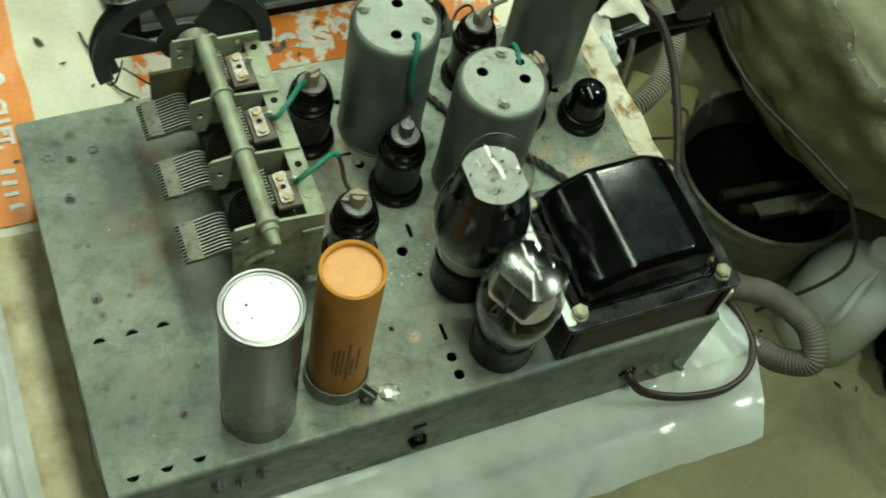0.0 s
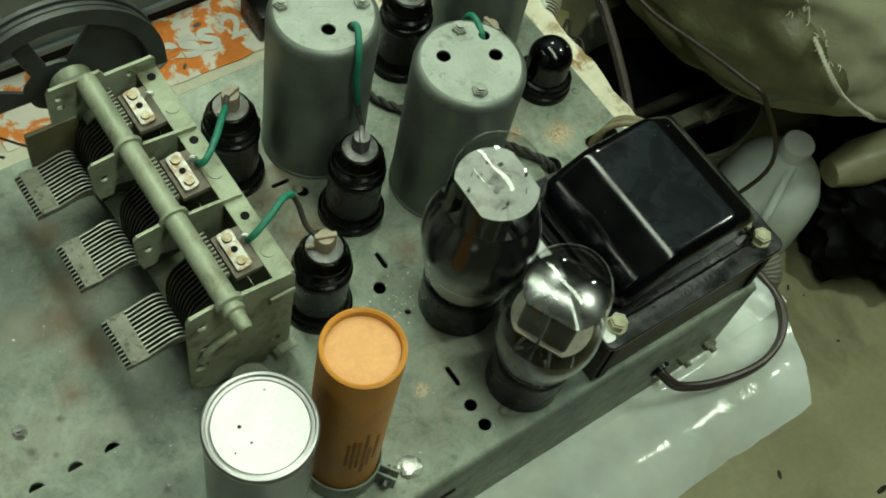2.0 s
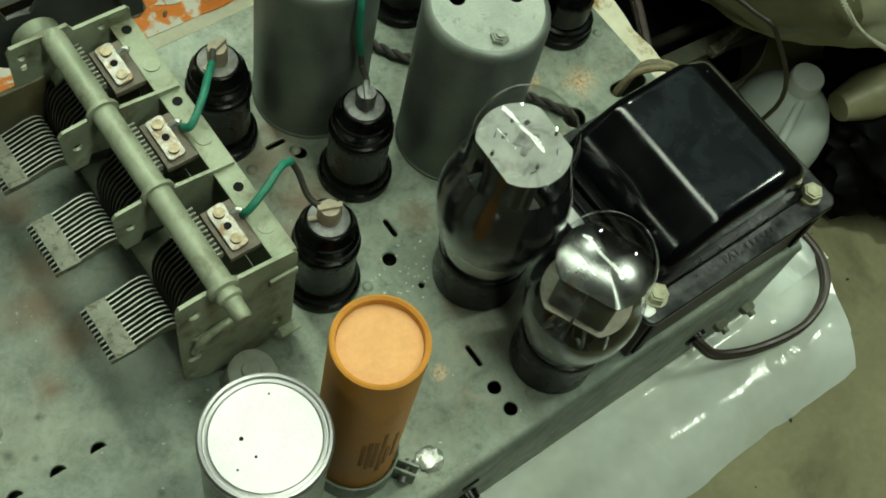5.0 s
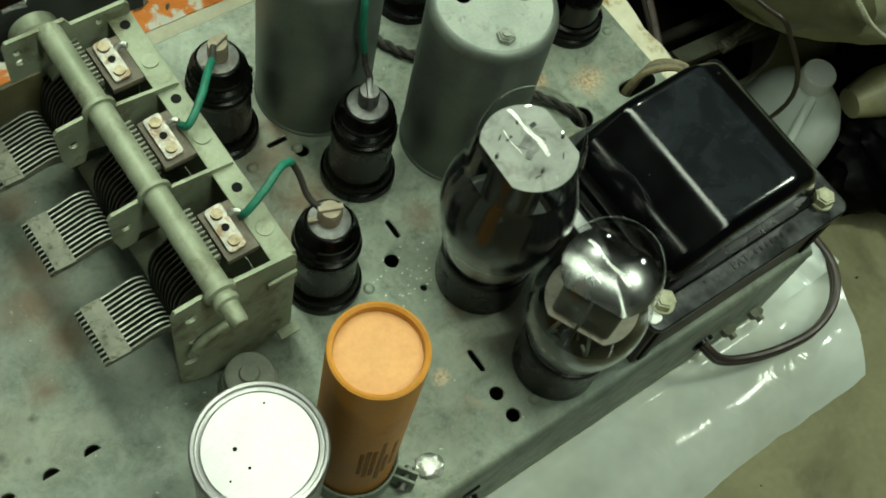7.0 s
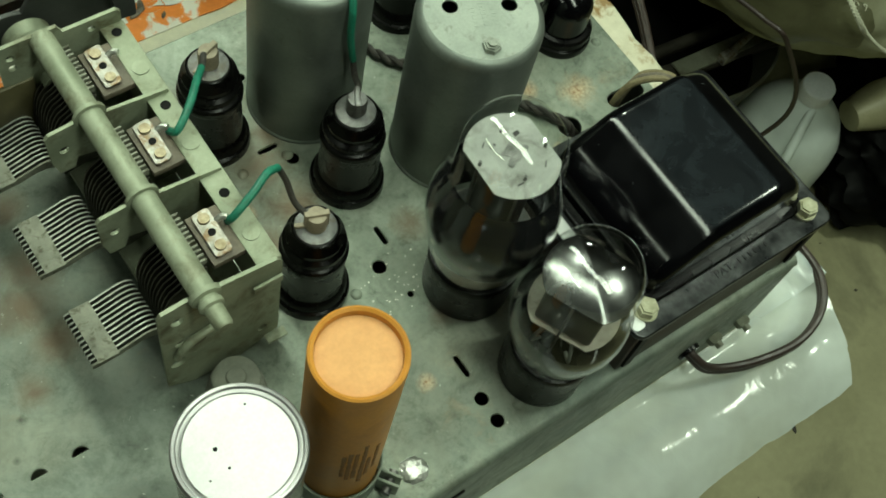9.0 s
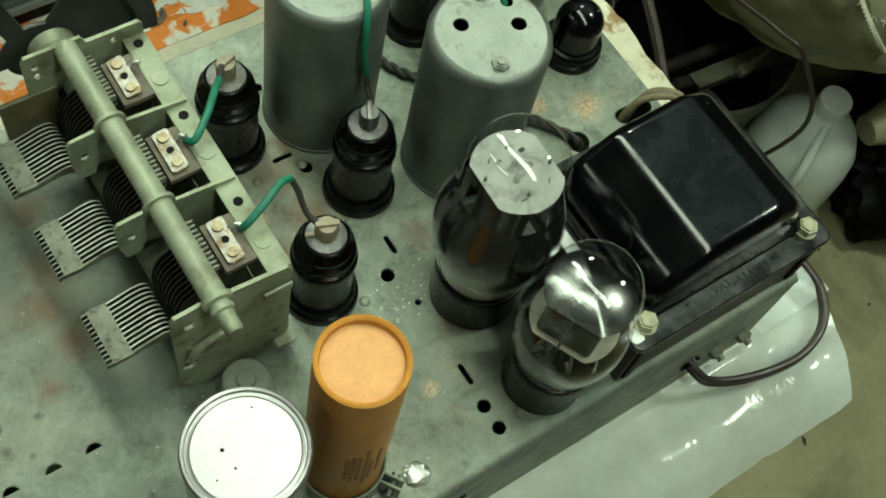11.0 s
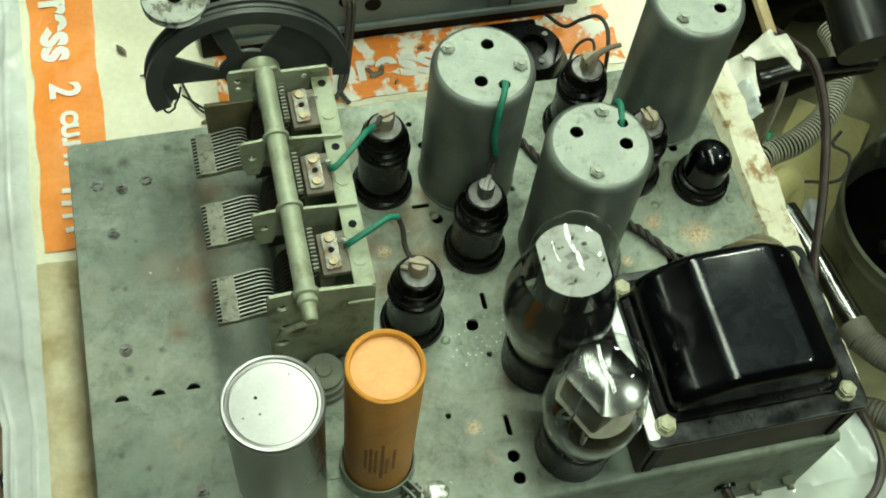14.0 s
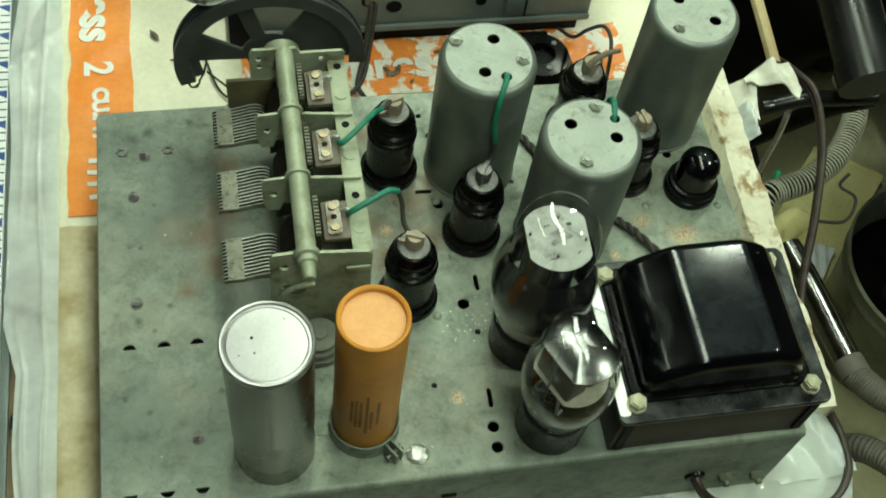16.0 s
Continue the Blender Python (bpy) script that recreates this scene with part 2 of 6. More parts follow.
ALU_TOP = surface("matt_aluminium_lid", (0.31, 0.306, 0.306), (0.38, 0.376, 0.376), 0.85, (0.34, 0.40), 40, 700, 0.08, 0.0002,
                  stain=(0.46, 0.455, 0.45), stain_scale=160, stain_at=(0.66, 0.76))
CARD = surface("orange_cardboard", (0.50, 0.205, 0.025), (0.66, 0.29, 0.045), 0.0, (0.42, 0.58), 35, 500, 0.2, 0.0003,
               stain=(0.40, 0.165, 0.03), stain_scale=45, stain_at=(0.58, 0.78), spec=0.4)
CARD_TOP = surface("orange_card_lid", (0.62, 0.30, 0.105), (0.72, 0.37, 0.145), 0.0, (0.6, 0.75), 50, 500, 0.3, 0.0004)
BAKELITE = surface("black_shield", (0.0010, 0.0010, 0.0010), (0.0026, 0.0024, 0.0022), 0.0, (0.20, 0.34), 60, 500, 0.08, 0.0002,
                   stain=(0.012, 0.0095, 0.0075), stain_scale=110, stain_at=(0.60, 0.82), spec=0.18)
GLOSS = surface("glossy_black_enamel", (0.0008, 0.0008, 0.0011), (0.0022, 0.0022, 0.0029), 0.0, (0.11, 0.19), 40, 250, 0.06, 0.0003,
                spec=0.45, wear=(0.16, 0.18, 0.19))


def dust_and_sheen(m, colour, most):
    """Pale dust and a painted ceiling sheen on the level faces of a glossy thing, thicker in drifts."""
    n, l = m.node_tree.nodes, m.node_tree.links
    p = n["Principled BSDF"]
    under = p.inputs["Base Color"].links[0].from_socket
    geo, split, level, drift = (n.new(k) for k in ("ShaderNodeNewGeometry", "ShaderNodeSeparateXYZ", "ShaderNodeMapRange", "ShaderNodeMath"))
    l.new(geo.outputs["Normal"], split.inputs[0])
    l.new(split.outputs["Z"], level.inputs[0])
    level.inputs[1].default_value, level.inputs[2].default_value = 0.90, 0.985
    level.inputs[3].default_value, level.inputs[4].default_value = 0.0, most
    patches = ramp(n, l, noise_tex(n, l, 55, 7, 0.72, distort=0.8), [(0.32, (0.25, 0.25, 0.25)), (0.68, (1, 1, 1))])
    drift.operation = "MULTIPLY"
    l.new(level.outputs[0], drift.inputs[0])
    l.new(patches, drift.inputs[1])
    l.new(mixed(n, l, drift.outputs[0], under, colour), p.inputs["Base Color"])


# bluish haze on top: dust, plus the ceiling's sheen put into the colour
dust_and_sheen(GLOSS, (0.060, 0.074, 0.086), 0.27)
LAMINATION = surface("brown_lamination", (0.022, 0.0135, 0.0085), (0.055, 0.034, 0.021), 0.1, (0.45, 0.6), 60, 700, 0.2, 0.0003)
FLANGE = surface("worn_black_flange", (0.030, 0.032, 0.034), (0.10, 0.104, 0.104), 0.95, (0.26, 0.42), 90, 500, 0.10, 0.0003,
                 stain=(0.012, 0.012, 0.013), stain_scale=38, stain_at=(0.48, 0.64), wear=(0.28, 0.29, 0.28))
BOLT = surface("brassy_bolt", (0.28, 0.28, 0.18), (0.44, 0.43, 0.31), 0.6, (0.35, 0.5), 300, 900, 0.2, 0.0002)
CHROME = surface("bright_nickel", (0.22, 0.21, 0.18), (0.46, 0.44, 0.40), 0.75, (0.30, 0.46), 220, 700, 0.22, 0.0004,
                 stain=(0.20, 0.13, 0.07), stain_scale=190, stain_at=(0.50, 0.62))
TIN = surface("tinned_cap", (0.10, 0.10, 0.098), (0.25, 0.25, 0.245), 0.8, (0.40, 0.55), 200, 700, 0.3, 0.0004,
              stain=(0.13, 0.12, 0.10), stain_scale=150, stain_at=(0.50, 0.66))
PHENOLIC = surface("brown_phenolic", (0.085, 0.070, 0.050), (0.17, 0.142, 0.105), 0.0, (0.5, 0.65), 200, 900, 0.2, 0.0002)
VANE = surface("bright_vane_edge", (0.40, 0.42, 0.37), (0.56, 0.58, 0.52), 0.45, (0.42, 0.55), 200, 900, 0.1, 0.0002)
CAP_TOP = surface("brown_cap_clip", (0.24, 0.20, 0.14), (0.36, 0.31, 0.23), 0.2, (0.5, 0.65), 200, 700, 0.2, 0.0003)
MICA_LOW = surface("lower_mica", (0.30, 0.275, 0.225), (0.44, 0.405, 0.34), 0.0, (0.3, 0.5), 120, 500, 0.2, 0.0003,
                   stain=(0.20, 0.18, 0.15), stain_scale=150, stain_at=(0.55, 0.68))
MICA = surface("mica_disc", (0.29, 0.30, 0.28), (0.41, 0.42, 0.395), 0.0, (0.25, 0.45), 90, 500, 0.15, 0.0003,
               stain=(0.19, 0.19, 0.175), stain_scale=110, stain_at=(0.52, 0.66))
ANODE = surface("dark_anode_plate", (0.02, 0.02, 0.02), (0.055, 0.053, 0.05), 0.3, (0.4, 0.55), 90, 600, 0.15, 0.0002)
TARNISHED = surface("tarnished_screw", (0.14, 0.105, 0.06), (0.34, 0.29, 0.20), 0.75, (0.34, 0.5), 260, 900, 0.2, 0.0003)
GREEN_WIRE = surface("green_cloth_wire", (0.006, 0.12, 0.075), (0.012, 0.20, 0.125), 0.0, (0.45, 0.6), 300, 1800, 0.4, 0.0002)
BLACK_WIRE = surface("black_braid_wire", (0.016, 0.014, 0.012), (0.05, 0.044, 0.036), 0.0, (0.55, 0.75), 400, 1800, 0.5, 0.0003)
TAN_WIRE = surface("tan_cloth_wire", (0.13, 0.105, 0.05), (0.24, 0.20, 0.11), 0.0, (0.6, 0.75), 300, 1800, 0.4, 0.0003)
BROWN_CORD = surface("brown_rubber_cord", (0.022, 0.014, 0.011), (0.045, 0.030, 0.024), 0.0, (0.35, 0.5), 120, 800, 0.15, 0.0003)
SOLDER = surface("dull_solder", (0.42, 0.43, 0.40), (0.66, 0.67, 0.62), 0.8, (0.28, 0.45), 200, 400, 0.6, 0.001)
RUBBER = surface("grey_rubber", (0.13, 0.14, 0.11), (0.24, 0.25, 0.205), 0.0, (0.6, 0.8), 90, 600, 0.25, 0.0003)
DIAL = surface("dark_grey_drum", (0.032, 0.035, 0.034), (0.062, 0.066, 0.062), 0.15, (0.36, 0.52), 50, 500, 0.12, 0.0003,
               stain=(0.10, 0.105, 0.095), stain_scale=60, stain_at=(0.62, 0.8))
BOX_GREY = surface("blue_grey_panel", (0.115, 0.142, 0.136), (0.175, 0.208, 0.198), 0.2, (0.42, 0.55), 25, 500, 0.12, 0.0003,
                   stain=(0.09, 0.10, 0.088), stain_scale=20, stain_at=(0.56, 0.78))
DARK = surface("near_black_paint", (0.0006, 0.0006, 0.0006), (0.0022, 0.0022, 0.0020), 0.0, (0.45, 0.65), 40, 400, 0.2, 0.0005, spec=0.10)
INK = surface("dark_ink", (0.16, 0.075, 0.02), (0.26, 0.115, 0.025), 0.0, (0.6, 0.7), 200, 900, 0)
STAMP = surface("stamped_marks", (0.018, 0.019, 0.02), (0.045, 0.046, 0.046), 0.75, (0.5, 0.6), 200, 900, 0)
BAG = surface("cream_mulch_bag", (0.71, 0.68, 0.50), (0.81, 0.79, 0.62), 0.0, (0.28, 0.42), 9, 250, 0.15, 0.0008,
              stain=(0.33, 0.25, 0.10), stain_scale=11, stain_at=(0.63, 0.86))
BAG_DIRTY = surface("stained_bag_edge", (0.36, 0.28, 0.13), (0.70, 0.64, 0.44), 0.0, (0.35, 0.5), 28, 250, 0.2, 0.0008,
                    stain=(0.16, 0.11, 0.045), stain_scale=34, stain_at=(0.60, 0.80))
ORANGE = surface("orange_print", (0.80, 0.245, 0.038), (0.90, 0.32, 0.065), 0.0, (0.28, 0.40), 25, 300, 0.1, 0.0006,
                 wear=(0.74, 0.68, 0.55))
ORANGE_WORN = surface("worn_orange_print", (0.78, 0.22, 0.035), (0.90, 0.30, 0.06), 0.0, (0.3, 0.42), 25, 300, 0.1, 0.0006,
                      stain=(0.80, 0.76, 0.66), stain_scale=45, stain_at=(0.49, 0.54), wear=(0.16, 0.10, 0.05))
WHITE_INK = surface("white_print", (0.70, 0.70, 0.64), (0.80, 0.80, 0.75), 0.0, (0.3, 0.42), 60, 300, 0.1, 0.0005,
                    wear=(0.55, 0.45, 0.30))
BLACK_INK = surface("black_print", (0.02, 0.02, 0.02), (0.035, 0.035, 0.03), 0.0, (0.4, 0.5), 60, 300, 0)
BLUE_INK = surface("blue_print", (0.03, 0.07, 0.24), (0.05, 0.10, 0.32), 0.0, (0.4, 0.5), 60, 300, 0)
SCALE_WHITE = surface("white_scale_face", (0.74, 0.78, 0.80), (0.82, 0.85, 0.86), 0.0, (0.35, 0.5), 30, 300, 0.05, 0.0002)
POLY = film("milky_polythene", 0.56, (0.60, 0.66, 0.65), 22, 0.13)
POLY_CLEAR = film("clear_polythene", 0.58, (0.78, 0.83, 0.82), 30, 0.10, 0.22)
CONCRETE = surface("olive_concrete", (0.29, 0.275, 0.15), (0.41, 0.39, 0.23), 0.0, (0.6, 0.8), 5, 90, 0.3, 0.003,
                   stain=(0.105, 0.10, 0.055), stain_scale=3.5, stain_at=(0.58, 0.80))
PLASTER = surface("drab_wall", (0.05, 0.05, 0.04), (0.08, 0.08, 0.062), 0.0, (0.7, 0.9), 3, 60, 0.3, 0.003)
CEILING = surface("drab_ceiling", (0.06, 0.06, 0.048), (0.09, 0.09, 0.072), 0.0, (0.7, 0.9), 3, 60, 0.3, 0.003)
WOOD = surface("old_bench_wood", (0.16, 0.11, 0.06), (0.27, 0.20, 0.12), 0.0, (0.5, 0.7), 12, 200, 0.3, 0.001)
PALE_WOOD = surface("pale_wood_stick", (0.36, 0.27, 0.13), (0.50, 0.40, 0.22), 0.0, (0.5, 0.7), 25, 300, 0.3, 0.001)
GALV = surface("dull_galvanised_pail", (0.105, 0.112, 0.080), (0.25, 0.263, 0.195), 0.25, (0.40, 0.58), 12, 200, 0.25, 0.001,
               stain=(0.075, 0.068, 0.042), stain_scale=11, stain_at=(0.48, 0.66))
HOSE = surface("grey_corrugated_hose", (0.44, 0.43, 0.33), (0.60, 0.58, 0.46), 0.0, (0.45, 0.6), 40, 400, 0.1, 0.0005)
HOSE_DARK = surface("dusty_grey_hose", (0.13, 0.125, 0.10), (0.22, 0.21, 0.17), 0.0, (0.5, 0.7), 20, 300, 0.2, 0.0006)
SCRAP = surface("dark_rusty_bar", (0.018, 0.016, 0.012), (0.05, 0.045, 0.034), 0.3, (0.4, 0.6), 30, 300, 0.3, 0.001)
YELLOW = surface("yellow_foam", (0.66, 0.59, 0.24), (0.78, 0.72, 0.36), 0.0, (0.6, 0.8), 18, 200, 0.25, 0.001,
                 stain=(0.30, 0.26, 0.10), stain_scale=16, stain_at=(0.6, 0.8))
RAG = surface("white_cloth_rag", (0.66, 0.65, 0.55), (0.76, 0.75, 0.66), 0.0, (0.8, 0.95), 40, 500, 0.5, 0.0012)
SACK = surface("olive_plastic_sack", (0.090, 0.090, 0.045), (0.21, 0.205, 0.115), 0.0, (0.26, 0.45), 7, 80, 0.4, 0.004,
               stain=(0.075, 0.07, 0.04), stain_scale=6, stain_at=(0.52, 0.72))
BURLAP = surface("pale_burlap", (0.30, 0.30, 0.19), (0.44, 0.44, 0.30), 0.0, (0.8, 0.95), 20, 700, 0.6, 0.002)
SCREW = surface("dull_tinned_screw", (0.20, 0.22, 0.19), (0.34, 0.36, 0.31), 0.5, (0.35, 0.5), 300, 1200, 0.1, 0.0002)
STRING = surface("white_string", (0.46, 0.46, 0.34), (0.60, 0.60, 0.47), 0.0, (0.8, 0.9), 100, 800, 0.4, 0.001)
BLACK_PLASTIC = surface("black_plastic_pipe", (0.005, 0.0055, 0.0055), (0.012, 0.0125, 0.0125), 0.0, (0.22, 0.34), 20, 300, 0.06, 0.0005)
POLISHED = surface("polished_chrome", (0.26, 0.26, 0.25), (0.38, 0.38, 0.37), 1.0, (0.16, 0.28), 40, 300, 0.05, 0.0002)
GREEN_TAPE = surface("green_tape", (0.01, 0.20, 0.09), (0.02, 0.28, 0.13), 0.0, (0.4, 0.5), 60, 400, 0.1, 0.0003)


JUG = film("milky_jug_plastic", 0.86, (0.78, 0.86, 0.82), 12, 0.22)
YELLOWED = surface("yellowed_plastic", (0.36, 0.34, 0.20), (0.48, 0.45, 0.28), 0.0, (0.35, 0.5), 20, 300, 0.1, 0.0005)
GLASS = clear_glass("clear_bulb_glass", (0.96, 0.97, 0.96))
SMOKE = soot("smoky_bulb_coating")

# ---- mesh helpers ----
def part(name, bm, mat, parent=None, label="", smooth=30, place=None):
    me = bpy.data.meshes.new(name)
    bm.to_mesh(me)
    bm.free()
    return mesh_part(name, me, mat, parent, label, smooth, place)


def mesh_part(name, me, mat, parent=None, label="", smooth=30, place=None):
    if not me.materials:
        me.materials.append(mat)
    if smooth:
        me.shade_smooth()
        me.set_sharp_from_angle(angle=radians(smooth))
    ob = new(name, me)
    ob.parent = parent
    if place is not None:
        ob.matrix_basis = place
    if label:
        tagged(ob, label)
    return ob


def thing(name, place, label, category, group="", kind=""):
    ob = new(name)
    ob.matrix_basis = place if isinstance(place, Matrix) else pose(*place)
    ob.empty_display_size = 0.01
    return tagged(ob, label, category, group, kind)


def box(bm, x0, x1, y0, y1, z0, z1, bevel=0.0, seg=2):
    made = bmesh.ops.create_cube(bm, size=1)["verts"]
    bmesh.ops.scale(bm, verts=made, vec=(x1 - x0, y1 - y0, z1 - z0))
    bmesh.ops.translate(bm, verts=made, vec=((x0 + x1) / 2, (y0 + y1) / 2, (z0 + z1) / 2))
    if bevel:
        edges = list({e for v in made for e in v.link_edges})
        bmesh.ops.bevel(bm, geom=edges, offset=bevel, segments=seg, affect="EDGES", profile=0.5)
    return bm


def block(x0, x1, y0, y1, z0, z1, bevel=0.0, seg=2):
    return box(bmesh.new(), x0, x1, y0, y1, z0, z1, bevel, seg)


def lathe(profile, seg=48, bm=None, squash=1.0):
    """Turns a profile of (radius, height) round z; a radius of 0 closes it."""
    bm = bm or bmesh.new()
    rings = []
    for r, z in profile:
        if r < 1e-6:
            rings.append([bm.verts.new((0, 0, z))])
        else:
            rings.append([bm.verts.new((r * math.cos(2 * math.pi * k / seg), squash * r * math.sin(2 * math.pi * k / seg), z)) for k in range(seg)])
    for a, b in zip(rings, rings[1:]):
        for k in range(seg):
            j = (k + 1) % seg
            if len(a) == 1 and len(b) > 1:
                bm.faces.new((a[0], b[j], b[k]))
            elif len(b) == 1 and len(a) > 1:
                bm.faces.new((a[k], a[j], b[0]))
            elif len(a) > 1:
                bm.faces.new((a[k], a[j], b[j], b[k]))
    bmesh.ops.recalc_face_normals(bm, faces=bm.faces)
    return bm


def curve_points(points, steps=8):
    """A smooth line (Catmull-Rom) through points."""
    p = [Vector(v) for v in points]
    p = [2 * p[0] - p[1], *p, 2 * p[-1] - p[-2]]
    out = []
    for k in range(1, len(p) - 2):
        a, b, c, d = p[k - 1 : k + 3]
        for s in range(steps):
            t = s / steps
            out.append(0.5 * (2 * b + (c - a) * t + (2 * a - 5 * b + 4 * c - d) * t * t + (3 * b - a - 3 * c + d) * t**3))
    return out + [p[-2]]


def sweep(points, radius, seg=10, steps=8, flat=1.0, bm=None):
    """A round cord along a smooth line; radius may be a function of the share of the length."""
    bm = bm or bmesh.new()
    line = curve_points(points, steps)
    side, rings = None, []
    for k, p in enumerate(line):
        way = (line[min(k + 1, len(line) - 1)] - line[max(k - 1, 0)]).normalized()
        side = way.orthogonal().normalized() if side is None else (side - way * side.dot(way)).normalized()
        up = way.cross(side)
        r = radius(k / (len(line) - 1)) if callable(radius) else radius
        rings.append([bm.verts.new(p + side * r * math.cos(a) + up * r * flat * math.sin(a)) for a in (2 * math.pi * j / seg for j in range(seg))])
    for a, b in zip(rings, rings[1:]):
        for j in range(seg):
            bm.faces.new((a[j], a[(j + 1) % seg], b[(j + 1) % seg], b[j]))
    bm.faces.new(rings[0][::-1]), bm.faces.new(rings[-1])
    bmesh.ops.recalc_face_normals(bm, faces=bm.faces)
    return bm


def twisted(points, radius, turns, seg=8, steps=10):
    """Two strands twisted round one line."""
    line = curve_points(points, steps)
    bm = bmesh.new()
    for phase in (0, math.pi):
        strand = []
        for k, p in enumerate(line):
            way = (line[min(k + 1, len(line) - 1)] - line[max(k - 1, 0)]).normalized()
            side = way.cross(Vector((0.3, 0.2, 1))).normalized()
            a = phase + turns * 2 * math.pi * k / (len(line) - 1)
            strand.append(p + (side * math.cos(a) + way.cross(side) * math.sin(a)) * radius * 0.85)
        sweep(strand, radius, seg, 1, bm=bm)
    return bm


def plate(outline, holes, thick, bevel=0.0):
    """A flat sheet with holes cut through, its top at z = 0."""
    cu = bpy.data.curves.new("sheet", "CURVE")
    cu.dimensions, cu.fill_mode, cu.extrude, cu.bevel_depth = "2D", "BOTH", thick / 2 - bevel, bevel
    cu.bevel_resolution = 2
    for pts in (outline, *holes):
        sp = cu.splines.new("POLY")
        sp.points.add(len(pts) - 1)
        for q, (x, y) in zip(sp.points, pts):
            q.co = (x, y, 0, 1)
        sp.use_cyclic_u = True
    ob = bpy.data.objects.new("sheet", cu)
    me = bpy.data.meshes.new_from_object(ob)
    bpy.data.objects.remove(ob)
    bpy.data.curves.remove(cu)
    me.transform(Matrix.Translation((0, 0, -thick / 2)))
    return me


def ring(x, y, r, n=24, start=0, end=360):
    full = end - start >= 360
    count = n if full else n + 1
    return [(x + r * math.cos(radians(start + (end - start) * k / n)), y + r * math.sin(radians(start + (end - start) * k / n))) for k in range(count)]


def slot(x, y, w, h):
    """A slot with round ends, w by h, the longer side first along x or y."""
    r = min(w, h) / 2
    if w > h:
        return ring(x + w / 2 - r, y, r, 8, -90, 90) + ring(x - w / 2 + r, y, r, 8, 90, 270)
    return ring(x, y + h / 2 - r, r, 8, 0, 180) + ring(x, y - h / 2 + r, r, 8, 180, 360)


def rect(x0, x1, y0, y1):
    return [(x0, y0), (x1, y0), (x1, y1), (x0, y1)]


def round_rect(x0, x1, y0, y1, r, n=5):
    return (ring(x1 - r, y1 - r, r, n, 0, 90) + ring(x0 + r, y1 - r, r, n, 90, 180)
            + ring(x0 + r, y0 + r, r, n, 180, 270) + ring(x1 - r, y0 + r, r, n, 270, 360))


def lettering(text, size, depth=0.0003, bold=0.0):
    """The mesh of a line of print in Blender's own font, lying in z = 0, its middle at the origin."""
    cu = bpy.data.curves.new("print", "FONT")
    cu.body, cu.size, cu.extrude, cu.align_x, cu.align_y, cu.offset = text, size, depth, "CENTER", "CENTER", bold
    ob = bpy.data.objects.new("print", cu)
    me = bpy.data.meshes.new_from_object(ob)
    bpy.data.objects.remove(ob)
    bpy.data.curves.remove(cu)
    return me


def hexagon(bm, x, y, z0, z1, r, turn=0.0, crown=0.35):
    """A hexagonal bolt head with a washer face."""
    made = bmesh.ops.create_cone(bm, cap_ends=True, segments=6, radius1=r, radius2=r, depth=z1 - z0)["verts"]
    bmesh.ops.rotate(bm, verts=made, cent=(0, 0, 0), matrix=Matrix.Rotation(turn, 3, "Z"))
    bmesh.ops.translate(bm, verts=made, vec=(x, y, (z0 + z1) / 2))
    top = [f for f in bm.faces if all(v in made for v in f.verts) and f.normal.z > 0.9]
    bmesh.ops.bevel(bm, geom=[e for f in top for e in f.edges], offset=r * 0.18, segments=2, affect="EDGES")
    return bm


def disc(bm, x, y, z0, z1, r, seg=24, r2=None):
    made = bmesh.ops.create_cone(bm, cap_ends=True, segments=seg, radius1=r, radius2=r if r2 is None else r2, depth=z1 - z0)["verts"]
    bmesh.ops.translate(bm, verts=made, vec=(x, y, (z0 + z1) / 2))
    return bm


def sheet(x0, x1, y0, y1, nx, ny, height, thick=0.0):
    """A grid sheet whose height is a function of x and y."""
    bm = bmesh.new()
    grid = [[bm.verts.new((x0 + (x1 - x0) * i / nx, y0 + (y1 - y0) * j / ny, 0)) for i in range(nx + 1)] for j in range(ny + 1)]
    for j in range(ny):
        for i in range(nx):
            bm.faces.new((grid[j][i], grid[j][i + 1], grid[j + 1][i + 1], grid[j + 1][i]))
    for v in bm.verts:
        v.co = height(v.co.x, v.co.y)
    if thick:
        low = bmesh.ops.extrude_face_region(bm, geom=bm.faces[:])["geom"]
        bmesh.ops.translate(bm, verts=[g for g in low if isinstance(g, bmesh.types.BMVert)], vec=(0, 0, -thick))
        bmesh.ops.recalc_face_normals(bm, faces=bm.faces)
    return bm


def wrinkle(x, y, scale, amount, seed=0.0):
    return amount * noise.fractal(Vector((x * scale, y * scale, seed)), 0.9, 2.1, 4)


H = 0.076          # height of the chassis top above the bench
FLOOR = -0.92

# ---- the room ----
def slab(name, x0, x1, y0, y1, z0, z1, mat, label):
    return tagged(part(name, block(x0, x1, y0, y1, z0, z1), mat, smooth=0), label, name.split("_")[0], kind="structure")


slab("floor", -2.2, 3.2, -2.4, 2.6, FLOOR - 0.1, FLOOR, CONCRETE, "dusty olive-grey concrete workshop floor with dark stains")
slab("ceiling", -2.2, 3.2, -2.4, 2.6, 1.55, 1.65, CEILING, "plain pale ceiling of the workshop")
slab("wall_north", -2.2, 3.2, 2.6, 2.7, FLOOR, 1.55, PLASTER, "plain drab workshop wall behind the bench")
slab("wall_south", -2.2, 3.2, -2.5, -2.4, FLOOR, 1.55, PLASTER, "plain drab workshop wall in front of the bench")
slab("wall_west", -2.3, -2.2, -2.4, 2.6, FLOOR, 1.55, PLASTER, "plain drab workshop side wall beside the bench")
